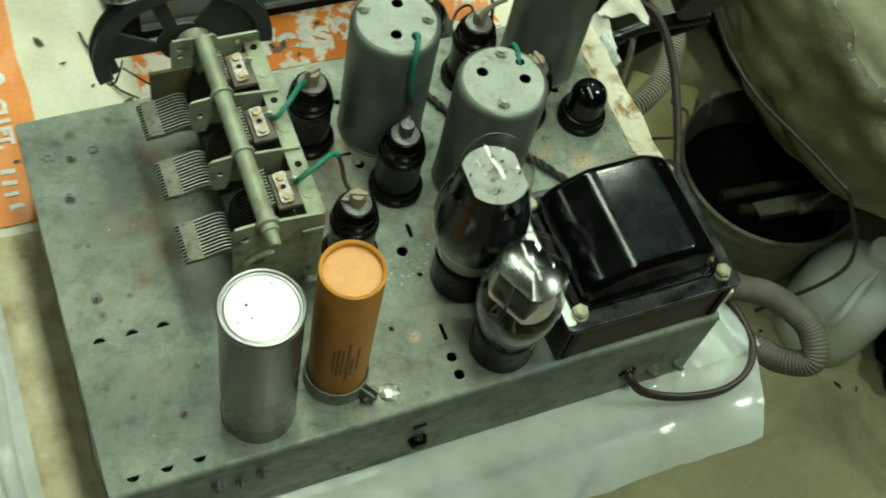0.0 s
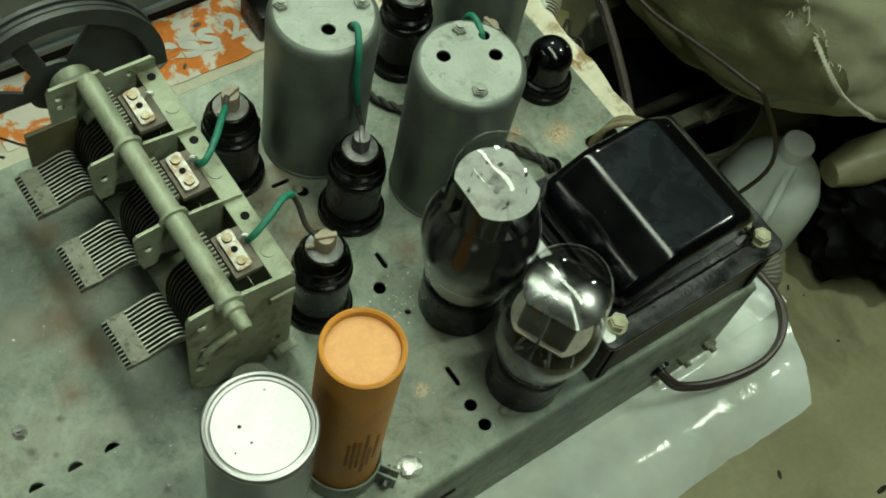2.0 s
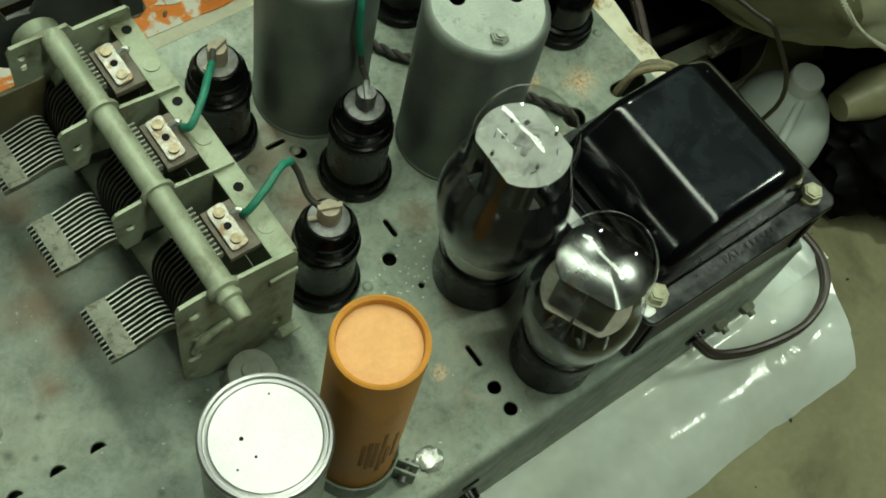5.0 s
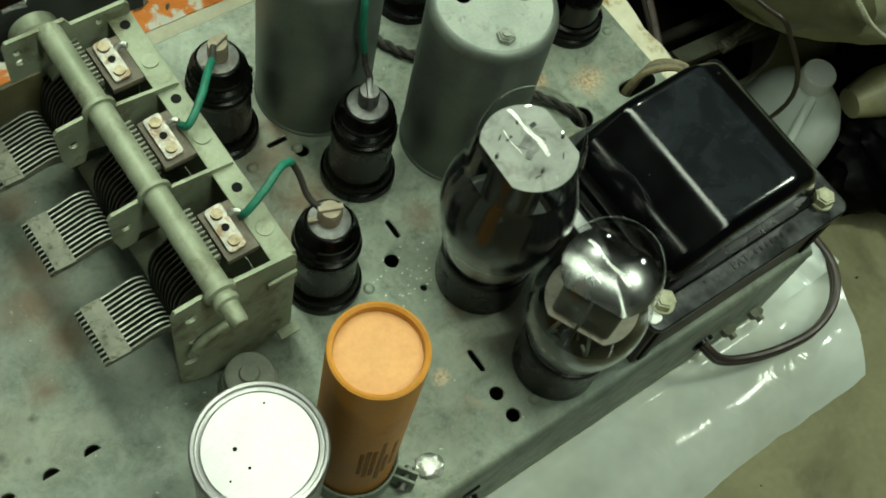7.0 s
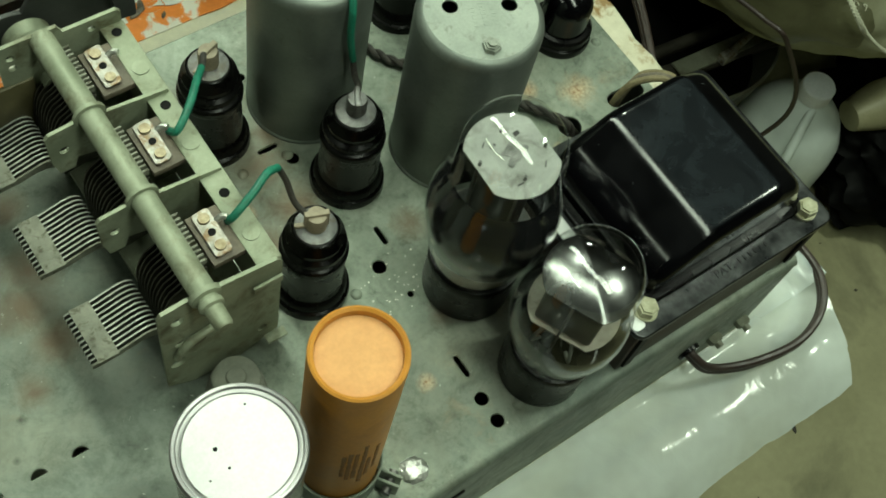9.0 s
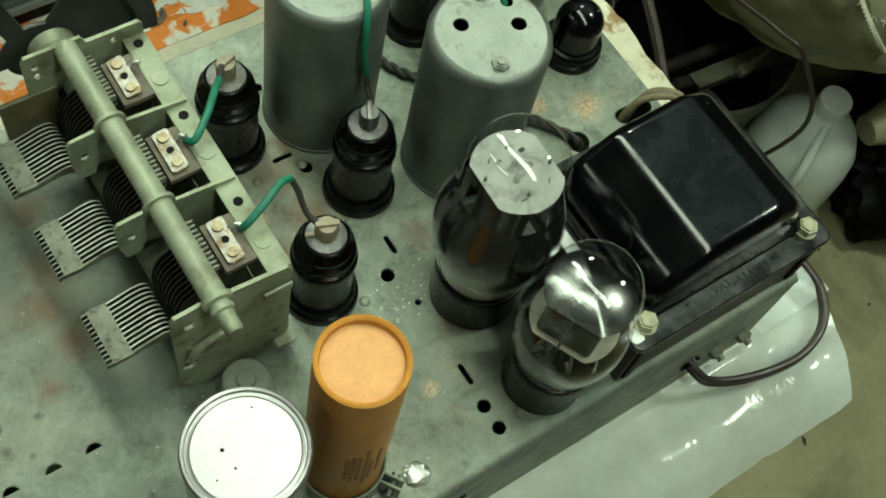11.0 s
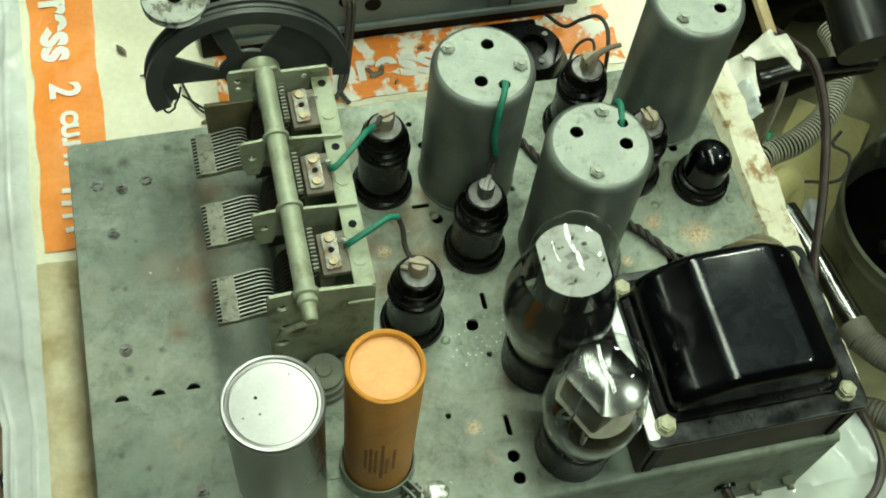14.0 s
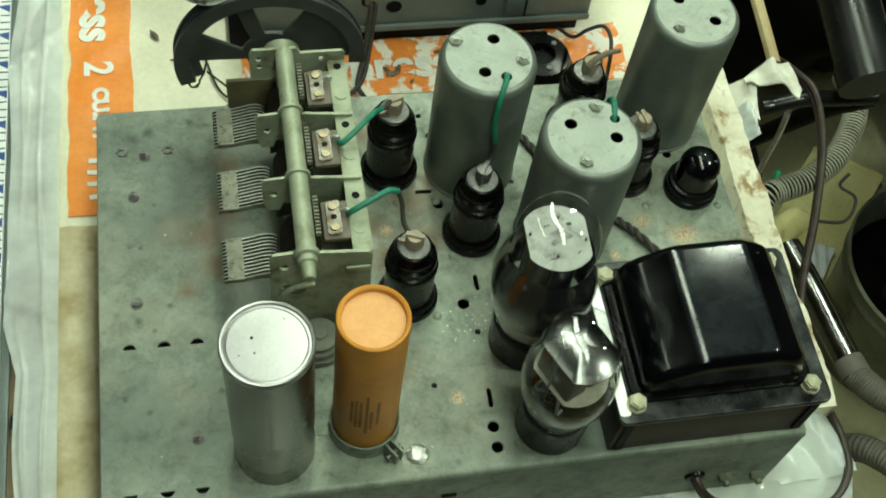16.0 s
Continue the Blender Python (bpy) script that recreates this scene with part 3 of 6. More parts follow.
slab("wall_east", 3.2, 3.3, -2.4, 2.6, FLOOR, 1.55, PLASTER, "plain drab workshop side wall beyond the clutter")

rng = random.Random(4)
debris = bmesh.new()
for _ in range(70):
    x, y = rng.uniform(0.42, 1.5), rng.uniform(-0.6, 0.35)
    s = rng.choice((0.002, 0.003, 0.004, 0.006))
    made = bmesh.ops.create_icosphere(debris, subdivisions=1, radius=1)["verts"]
    turn = Matrix.Translation((x, y, FLOOR + s * 0.2)) @ Matrix.Rotation(rng.uniform(0, 6), 4, "Z") @ Matrix.Diagonal((s * rng.uniform(0.7, 3), s * rng.uniform(0.5, 1), s * 0.3, 1))
    bmesh.ops.transform(debris, matrix=turn, verts=made)
tagged(part("floor_debris", debris, SCRAP, smooth=0), "dark crumbs and chips scattered over the concrete floor", "debris", kind="stuff")

# ---- bench, bag and polythene ----
bench = thing("workbench", (0.13, 0.35, FLOOR), "old brown wooden workbench under the plastic bag", "workbench")
part("benchtop", block(-0.32, 0.255, -0.365, 0.50, 0.873, 0.908, 0.003), WOOD, bench)
for sx in (-0.29, 0.05):
    for sy in (-0.03, 0.46):
        part("leg", block(sx - 0.025, sx + 0.025, sy - 0.025, sy + 0.025, 0, 0.873, 0.003), WOOD, bench)


def bag_z(x, y):
    """The top of the bag: flat under the chassis, slack round it, falling off at the edges."""
    off = max(0.0, -0.004 - x, x - 0.364, y - 0.246)
    z = min(1.0, off * 40) * (wrinkle(x, y, 11, 0.0022) + wrinkle(x, y, 38, 0.0007, 3))
    edge = min(x + 0.046, 0.413 - x, y + 0.02, 0.83 - y)
    return z - 0.007 * max(0.0, 1 - edge / 0.014) ** 2 if edge < 0.014 else z


bag = thing("mulch_bag", (0, 0, 0), "cream plastic mulch bag with orange print, flat on the bench", "bag")
part("bag_sheet", sheet(-0.046, 0.413, -0.02, 0.83, 120, 190, lambda x, y: Vector((x, y, bag_z(x, y) - 0.0005)), 0.011), BAG, bag, smooth=60)


def printed(name, x0, x1, y0, y1, mat, label, lift=0.0006, nx=40, ny=40):
    return part(name, sheet(x0, x1, y0, y1, nx, ny, lambda x, y: Vector((x + wrinkle(x, y, 30, 0.002, 7), y + wrinkle(x, y, 30, 0.002, 9), bag_z(x, y) + lift)), 0.0004), mat, bag, label, 60)


printed("print_panel", -0.029, 0.0125, 0.222, 0.60, ORANGE, "orange printed stripe", nx=20, ny=90)
printed("print_panel", 0.086, 0.357, 0.302, 0.353, ORANGE_WORN, "orange printed stripe, scuffed", nx=70, ny=24)
printed("bag_crease", -0.036, -0.003, -0.012, 0.215, BAG_DIRTY, "brown-stained crease along the bag's edge", nx=20, ny=80)


def print_line(text, size, x, y, turn, mat, bold=0.0):
    me = lettering(text, size, 0.0001, bold)
    me.transform(pose(x, y, 0, 0, 0, turn))
    for v in me.vertices:
        v.co.z = bag_z(v.co.x, v.co.y) + 0.0016 + v.co.z
    mesh_part("lettering", me, mat, bag, smooth=0)


print_line("Cypress", 0.0330, -0.0110, 0.4170, -90, WHITE_INK, 0.0012)
print_line("2", 0.026, -0.0105, 0.3385, -90, WHITE_INK, 0.0007)
print_line("CU.FT.", 0.0138, -0.0090, 0.3020, -90, WHITE_INK, 0.0008)
print_line("Cypress", 0.0330, 0.175, 0.326, 0, WHITE_INK, 0.0010)
print_line("2", 0.026, 0.2415, 0.325, 0, WHITE_INK, 0.0007)
print_line("CU.FT.", 0.0200, 0.287, 0.326, 0, WHITE_INK, 0.0004)
print_line("and Decorative", 0.0112, 0.222, 0.3585, 0, BLACK_INK, 0.0002)
for yy in (0.264, 0.255, 0.246, 0.236):
    printed("print_bar", -0.016, -0.007, yy - 0.0022, yy + 0.0012, WHITE_INK, "white worn print", 0.0014, 6, 4)

# crumbs of bark lying on the bag
for k, (x, y, s, a) in enumerate([(0.028, 0.366, 0.0042, 120), (0.075, 0.300, 0.0030, 20), (0.055, 0.318, 0.0016, 50), (0.070, 0.292, 0.0022, 80), (0.040, 0.342, 0.0018, 10),
                                  (0.188, 0.318, 0.0040, 20), (0.192, 0.322, 0.0034, 80), (0.184, 0.322, 0.0030, 130), (0.2, 0.311, 0.002, 60), (0.222, 0.336, 0.0025, 10),
                                  (0.06, 0.41, 0.003, 40), (0.02, 0.44, 0.0025, 70), (-0.005, 0.27, 0.002, 5), (0.066, 0.284, 0.0024, 150)]):
    bm = bmesh.new()
    bmesh.ops.create_icosphere(bm, subdivisions=1, radius=s)
    for v in bm.verts:
        v.co = Vector((v.co.x * 1.5, v.co.y * 0.6, v.co.z * 0.5)) + Vector([wrinkle(v.co.x * 90, v.co.y * 90, 3, s * 0.3, k + c) for c in range(3)])
    tagged(part("bark_crumb", bm, PHENOLIC, smooth=0, place=pose(x, y, bag_z(x, y) + 0.0006 + s * 0.4, 0, 0, a)), "dark brown crumb of bark on the cream bag", "bark", "bark crumbs on the bag")


# cream rolled edge of the bag along the chassis' far side
def fold_line(s):
    return Vector((0.4005 + 0.004 * s + wrinkle(s * 3, 0, 2, 0.002), 0.035 + 0.34 * s, 0.0))


roll = bmesh.new()
rows = []
for k in range(70):
    s = k / 69
    c, w, h = fold_line(s) + Vector((0.0030, 0, 0)), 0.0106 + wrinkle(s * 5, 1, 2, 0.002), 0.020 + wrinkle(s * 6, 2, 2, 0.003)
    rows.append([roll.verts.new(c + Vector((w * a, 0, h * b + wrinkle(s * 30, a, 1, 0.0012, 5)))) for a, b in ((-1.05, 0), (-1, 0.9), (-0.9, 1.0), (0.1, 0.93), (0.88, 0.97), (1.0, 0.85), (1.02, 0))])
for a, b in zip(rows, rows[1:]):
    for j in range(6):
        roll.faces.new((a[j], a[j + 1], b[j + 1], b[j]))
    roll.faces.new((a[6], a[0], b[0], b[6]))
roll.faces.new(rows[0]), roll.faces.new(rows[-1][::-1])
bmesh.ops.recalc_face_normals(roll, faces=roll.faces)
part("rolled_edge", roll, surface("rolled_bag_edge", (0.52, 0.49, 0.36), (0.70, 0.67, 0.53), 0.0, (0.25, 0.40), 30, 250, 0.3, 0.001, stain=(0.24, 0.145, 0.05), stain_scale=55, stain_at=(0.53, 0.64)), bag, "cream rolled edge with rusty stains", 50)


def front_film(x, y):
    u = (x + 0.075) / 0.475
    right = 0.398 + 0.35 * (y + 0.052)
    xx = -0.068 + u * (right + 0.068)
    drop = max(0.0, -0.028 - y)
    rough = 0.25 + 0.75 * max(0.0, min(1.0, (xx - 0.33) / 0.05))
    z = 0.0035 + wrinkle(xx, y, 13, 0.0017, 21) + rough * (0.0026 * abs(noise.noise(Vector((xx * 24, y * 40, 3)))) + wrinkle(xx, y, 70, 0.0007, 22))
    z = max(z, bag_z(xx, y) + 0.0012) if y > -0.02 else max(z, -0.006)
    if 0 <= xx <= 0.36 and y > 0.0:
        z = 0.0008
    elif 0 <= xx <= 0.36 and y > -0.004:
        z = 0.0052
    return Vector((xx, y + wrinkle(xx, 0, 14, 0.004, 30) * (1 if y < -0.04 else 0), z - 0.9 * drop * drop * 20))


film_thing = thing("polythene_sheet", (0, 0, 0), "milky crinkled polythene sheet spread under the chassis edge", "plastic sheet")
part("front_sheet", sheet(-0.075, 0.40, -0.056, -0.0004, 150, 26, front_film), POLY, film_thing, smooth=80)


def side_film(x, y):
    """Slack film lying in a few wandering folds beside the bag, its outer edge uneven."""
    u = (x + 0.067) / 0.036
    outer = -0.0640 + 0.0075 * noise.noise(Vector((0, y * 9, 1.5))) + (0.010 if y < 0.15 else 0.0) * min(1.0, (0.15 - y) * 30)
    inner = -0.0340 + 0.0030 * noise.noise(Vector((3, y * 7, 0)))
    xx = outer + u * (inner - outer)
    z = 0.0010 + 0.0055 * abs(noise.noise(Vector((xx * 26 + 1.5 * noise.noise(Vector((0, y * 11, 3))), y * 9, 2))))
    for at, swing, high, wide, seed in ((0.66, 0.42, 0.0026, 0.10, 7), (0.25, 0.50, 0.0022, 0.12, 1)):
        z += high * max(0.0, 1 - abs(u - at - swing * noise.noise(Vector((seed, y * 5, 4)))) / wide) ** 2 * max(0.0, 0.4 + noise.noise(Vector((y * 8, seed, 0))))
    crease = 0.0022 * max(0.0, 1 - abs(y - 0.168 + 0.02 * u) / 0.006) + 0.0018 * max(0.0, 1 - abs(y - 0.345 - 0.03 * u) / 0.008)
    return Vector((xx, y, z + crease + wrinkle(xx, y, 40, 0.0007, 2)))


part("side_sheet", sheet(-0.067, -0.031, -0.03, 0.80, 36, 300, side_film), POLY_CLEAR, film_thing, smooth=80)


def right_film(x, y):
    s = (x - 0.3625) / 0.06
    xx = 0.3625 + s * (0.052 if y < 0.06 else 0.03)
    return Vector((xx, y, 0.003 + 0.010 * abs(math.sin(s * 5 + y * 40)) * s + wrinkle(xx, y, 45, 0.002, 41)))


part("side_sheet", sheet(0.3625, 0.4225, -0.003, 0.20, 24, 60, right_film), POLY, film_thing, smooth=80)

# ---- the radio chassis ----
chassis = thing("radio_chassis", (0, 0, 0), "dull grey-green plated steel radio chassis with rust stains", "radio chassis")
holes = [ring(0.192, 0.0964, 0.0036), ring(0.1967, 0.0788, 0.0018), ring(0.1687, 0.0504, 0.0018), ring(0.1954, 0.0241, 0.0034), ring(0.1956, 0.0129, 0.0034),
         ring(0.1882, 0.1616, 0.0034), ring(0.233, 0.173, 0.0018), ring(0.19, 0.21, 0.0024), ring(0.331, 0.184, 0.003), ring(0.310, 0.112, 0.0062), ring(0.186, 0.225, 0.002),
         slot(0.201, 0.1089, 0.0032, 0.0105), slot(0.1965, 0.0402, 0.0032, 0.0115), slot(0.181, 0.171, 0.0105, 0.0032), slot(0.3455, 0.113, 0.022, 0.009)]
for x in (0.0146, 0.0322, 0.0490):
    holes.append(ring(x, 0.0878, 0.0038, 12, 0, 180))
    holes.append(ring(x - 0.0012, 0.0102, 0.0038, 12, 180, 360))
mesh_part("top_plate", plate([(0, 0.003), (0.36, 0.003), *ring(0.357, 0.239, 0.003, 5, 0, 90), *ring(0.003, 0.239, 0.003, 5, 90, 180)], holes, 0.0014, 0.0005), STEEL, chassis, place=pose(0, 0, H))
part("rear_wall", block(0.0004, 0.3596, 0.0004, 0.0016, 0, H - 0.0034), STEEL, chassis)
bend = bmesh.new()
rows = []
for a in range(0, 91, 15):
    c, sn = math.cos(radians(a)), math.sin(radians(a))
    rows.append([bend.verts.new((x, 0.0034 - rad * c, H - 0.0034 + rad * sn)) for x, rad in ((0.0002, 0.0034), (0.3598, 0.0034), (0.3598, 0.0022), (0.0002, 0.0022))])
for a, b in zip(rows, rows[1:]):
    for j in range(4):
        bend.faces.new((a[j], a[(j + 1) % 4], b[(j + 1) % 4], b[j]))
bend.faces.new(rows[0]), bend.faces.new(rows[-1][::-1])
bmesh.ops.recalc_face_normals(bend, faces=bend.faces)
part("rear_bend", bend, STEEL, chassis, "rounded bend along the rear edge", 60)
part("front_wall", block(0.0004, 0.3596, 0.2404, 0.2416, 0, H - 0.0012), STEEL, chassis)
part("side_wall", block(0.0004, 0.0016, 0.0016, 0.2404, 0, H - 0.0012), STEEL, chassis)
part("side_wall", block(0.3584, 0.3596, 0.0016, 0.2404, 0, H - 0.0012), STEEL, chassis)

for x, y in ((0.026, 0.210), (0.0194, 0.1826), (0.0193, 0.1149), (0.047, 0.036)):
    bm = hexagon(bmesh.new(), 0, 0, 0.0003, 0.0024, 0.0028, 0.3)
    disc(bm, 0, 0, 0, 0.0006, 0.0034)
    disc(bm, 0, 0, 0.002, 0.0040, 0.0013, 12)
    part("screw", bm, TIN, chassis, "plated screw with nut", place=pose(x, y, H))
for x, y in ((0.0135, 0.2134), (0.039, 0.213)):
    star = plate([(r * math.cos(k * math.pi / 8), r * math.sin(k * math.pi / 8)) for k, r in enumerate([0.0036, 0.0026] * 8)], [ring(0, 0, 0.0015, 10)], 0.0008)
    mesh_part("star_washer", star, TIN, chassis, place=pose(x, y, H + 0.0009))
for x, y in ((0.352, 0.145), (0.309, 0.149), (0.191, 0.127), (0.1765, 0.0905), (0.207, 0.014), (0.324, 0.173), (0.165, 0.165), (0.315, 0.222), (0.187, 0.164)):
    part("rivet", lathe([(0, 0.0012), (0.0012, 0.0011), (0.0022, 0.0006), (0.0026, 0)], 14), STEEL, chassis, place=pose(x, y, H))

# rear wall fittings
for x, z in ((0.054, 0.055), (0.067, 0.052), (0.079, 0.055)):
    bm = hexagon(bmesh.new(), 0, 0, 0, 0.003, 0.0035)
    disc(bm, 0, 0, 0.003, 0.0055, 0.0018, 12)
    part("screw", bm, TIN, chassis, "plated screw with nut", place=pose(x, 0.0004, z, 90))
for x, z in ((0.330, 0.024), (0.350, 0.021)):
    part("screw", disc(hexagon(bmesh.new(), 0, 0, 0, 0.004, 0.004), 0, 0, 0.004, 0.0065, 0.002, 12), GALV, chassis, "dull hex screw", place=pose(x, 0.0004, z, 90))
part("rubber_foot", lathe([(0, 0.006), (0.004, 0.0058), (0.0055, 0.004), (0.006, 0)], 20), BAKELITE, chassis, "black knurled stud", place=pose(0.172, 0.0004, 0.028, 90))
part("slot_mark", block(-0.004, 0.004, -0.0008, 0.0002, -0.0016, 0.0016), DARK, chassis, "dark slot in the rear wall", place=pose(0.171, 0.0004, 0.048))
part("grommet", lathe([(0.0034, 0.0022), (0.0056, 0.002), (0.006, 0.0)], 20), BAKELITE, chassis, "black rubber grommet", place=pose(0.311, 0.0004, 0.030, 90))
part("screw", lathe([(0, 0.001), (0.0016, 0.0009), (0.002, 0)], 12), TIN, chassis, place=pose(0.132, 0.0004, 0.012, 90))


# splashes of solder and flux near the socket holes
rng = random.Random(12)
splash = bmesh.new()
for _ in range(30):
    x, y, r = rng.gauss(0.191, 0.007), rng.gauss(0.082, 0.009), rng.uniform(0.0002, 0.0005)
    made = bmesh.ops.create_icosphere(splash, subdivisions=1, radius=r)["verts"]
    bmesh.ops.transform(splash, matrix=Matrix.Translation((x, y, H + 0.0001)) @ Matrix.Diagonal((1.3, 1, 0.5, 1)), verts=made)
tagged(part("solder_splashes", splash, RAG), "tiny pale solder and flux splashes on the chassis", "solder", kind="stuff")

# ---- shield cans ----
def shield_can(x, y, height, r, cuts, screws):
    ob = thing("shield_can", (x, y, H), "grey painted metal coil shield can with two top screws", "shield can", "coil shield cans")
    prof = [(r + 0.0006, 0), (r + 0.0006, 0.0015), (r, 0.002), (r, height - 0.0048), (r - 0.0005, height - 0.0026), (r - 0.0016, height - 0.0010), (r - 0.0030, height - 0.0002), (r - 0.0036, height)]
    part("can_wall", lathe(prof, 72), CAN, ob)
    mesh_part("can_top", plate(ring(0, 0, r - 0.0034, 72), [ring(hx, hy, hr) for hx, hy, hr in cuts], 0.001), CAN_TOP, ob, "dusty top, coloured lighter as if lit", place=pose(0, 0, height))
    for sx, sy in screws:
        bm = hexagon(bmesh.new(), 0, 0, 0, 0.0026, 0.0037, sx * 50)
        disc(bm, 0, 0, 0.0024, 0.0036, 0.0019, 14)
        part("screw", bm, SCREW, ob, "dull tinned hex screw", place=pose(sx, sy, height))
    rr = random.Random(7)
    turn = math.degrees(math.atan2(screws[1][1] - screws[0][1], screws[1][0] - screws[0][0]))
    for row, wide in ((0.0035, 6), (-0.0005, 8), (-0.0045, 5)):
        for k in range(wide):
            here = Matrix.Translation((0, 0, height)) @ pose(0, 0, 0, 0, 0, turn) @ pose(-0.006 + 0.0018 * k + rr.uniform(-0.0002, 0.0002), row, 0, 0, 0, rr.uniform(-14, 14))
            part("stamped_mark", block(-0.0006, 0.0006, -0.0010, 0.0010, 0, 0.0001), CAN_TOP, ob, "faint stamped marks", 0, here)
    return ob


shield_can(0.2100, 0.1875, 0.0962, 0.0258, [(0.0045, 0.0116, 0.0033), (-0.0038, -0.0098, 0.0033), (0.0068, -0.0136, 0.0029)], [(-0.0155, 0.0115), (0.0172, -0.0040)])
shield_can(0.2535, 0.1340, 0.0950, 0.0260, [(-0.0095, 0.0082, 0.0033), (0.0120, -0.0021, 0.0033), (0.0138, 0.0095, 0.0027)], [(-0.0065, -0.0155), (0.0056, 0.0175)])
shield_can(0.3290, 0.2105, 0.0955, 0.0252, [(-0.0074, 0.0096, 0.0033), (0.0090, -0.0073, 0.0033)], [(-0.0123, -0.0109), (0.0128, 0.0132)])


# ---- shielded tubes with a top cap ----
def shielded_tube(x, y, height, turn, bare=False):
    ob = thing("shielded_tube", (x, y, H, 0, 0, turn), "radio tube in a black metal shield with top cap clip", "radio tube", "black shielded tubes")
    k = height / 0.0625
    part("shield_base", lathe([(0.0, 0), (0.0164, 0), (0.0166, 0.002), (0.0163, 0.0045), (0.0152, 0.0052), (0.0150, 0.0085), (0.0142, 0.0098)], 44), BAKELITE, ob)
    part("shield_body", lathe([(0.0142, 0.0098), (0.0134, 0.011), (0.0130, 0.0325 * k), (0.0133, 0.0335 * k), (0.0139, 0.0345 * k), (0.0139, 0.0368 * k), (0.0132, 0.0378 * k), (0.0119, 0.0384 * k), (0.0118, 0.0396 * k),
                               (0.0128, 0.0402 * k), (0.0130, 0.0412 * k), (0.0128, 0.0428 * k), (0.0112, 0.0440 * k), (0.0109, 0.0452 * k), (0.0116, 0.0458 * k), (0.0117, 0.0478 * k), (0.0108, 0.0494 * k), (0.0096, 0.0512 * k), (0.0094, 0.0525 * k), (0.0088, 0.0528 * k)], 44), BAKELITE, ob)
    part("collar", lathe([(0.0086, 0.0522 * k), (0.0082, 0.0532 * k), (0.0060, 0.0538 * k), (0.0045, 0.0540 * k), (0, 0.0541 * k)], 36), TIN, ob, "shiny tinned collar")
    cap = lathe([(0.0042, 0.0538 * k), (0.0043, 0.0600 * k), (0.0038, 0.0618 * k), (0, 0.0622 * k)], 20)
    part("cap_clip", cap, CAP_TOP if not bare else TIN, ob, "grid cap with a brown clip" if not bare else "bare tinned grid cap")
    clip = bmesh.new()
    box(clip, -0.0048, 0.0048, -0.0012, 0.0012, 0.0545 * k, 0.0635 * k, 0.0004)
    box(clip, 0.0030, 0.0085, -0.0009, 0.0009, 0.0545 * k, 0.0562 * k, 0.0003)
    part("clip_spring", clip, CAP_TOP if not bare else TIN, ob)
    return ob


shielded_tube(0.1618, 0.1040, 0.0635, 160)
shielded_tube(0.2036, 0.1408, 0.0635, 60, True)
shielded_tube(0.1630, 0.1880, 0.0650, 200)
shielded_tube(0.2770, 0.2090, 0.0620, 30)
shielded_tube(0.3005, 0.1715, 0.0560, 100)

socket_cap = thing("domed_tube", (0.3380, 0.1585, H), "small tube under a glossy black domed shield", "radio tube")
part("shield_base", lathe([(0, 0), (0.0156, 0), (0.0159, 0.0018), (0.0156, 0.0040), (0.0146, 0.0048), (0.0146, 0.0060), (0.0152, 0.0066), (0.0150, 0.0088), (0.0140, 0.0100), (0.0120, 0.0104)], 44), BAKELITE, socket_cap)
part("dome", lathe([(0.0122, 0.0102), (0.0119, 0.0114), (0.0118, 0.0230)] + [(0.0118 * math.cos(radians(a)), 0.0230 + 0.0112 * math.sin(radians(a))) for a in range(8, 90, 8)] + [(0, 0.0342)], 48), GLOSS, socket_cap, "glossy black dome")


# ---- bare glass tubes ----
def glass_wall(profile, seg=64):
    return lathe(profile, seg)


def bulb(points, steps=6):
    return [(max(0.0, p.x), p.z) for p in curve_points([(r, 0, z) for r, z in points], steps)]


small = thing("rectifier_tube", (0.2245, 0.0225, H, 0, 0, 25), "clear glass rectifier tube with silvery getter on black base", "radio tube")
part("tube_base", lathe([(0, 0), (0.0172, 0), (0.0180, 0.001), (0.0182, 0.024), (0.0186, 0.0275), (0.0182, 0.0290), (0.0166, 0.0295), (0, 0.0293)], 56), BAKELITE, small)
small_prof = bulb([(0.0172, 0.028), (0.0196, 0.036), (0.0222, 0.047), (0.0231, 0.056), (0.0223, 0.066), (0.0203, 0.075), (0.0194, 0.083), (0.0189, 0.0905), (0.0160, 0.0988), (0.0090, 0.1036), (0, 0.1050)])
part("glass_bulb", glass_wall(small_prof), GLASS, small, "clear glass bulb")
def chopped(r, cut, turn, n=64):
    """A round disc with two opposite sides cut straight."""
    pts = [(r * math.cos(a), max(-cut, min(cut, r * math.sin(a)))) for a in (2 * math.pi * k / n for k in range(n))]
    c, s2 = math.cos(radians(turn)), math.sin(radians(turn))
    return [(x * c - y * s2, x * s2 + y * c) for x, y in pts]


def dished(outline, sag, thick, rings=10):
    """A thin plate of a given outline, bulging upwards in the middle."""
    bm = bmesh.new()
    layers = []
    for drop in (0.0, thick):
        loops = [[bm.verts.new((x * f, y * f, -sag * f * f - drop)) for x, y in outline] for f in (k / rings for k in range(1, rings + 1))]
        tip = bm.verts.new((0, 0, -drop))
        for k in range(len(outline)):
            j = (k + 1) % len(outline)
            bm.faces.new((tip, loops[0][k], loops[0][j]))
            for a, b in zip(loops, loops[1:]):
                bm.faces.new((a[k], b[k], b[j], a[j]))
        layers.append(loops[-1])
    for k in range(len(outline)):
        j = (k + 1) % len(outline)
        bm.faces.new((layers[0][k], layers[1][k], layers[1][j], layers[0][j]))
    bmesh.ops.recalc_face_normals(bm, faces=bm.faces)
    return bm


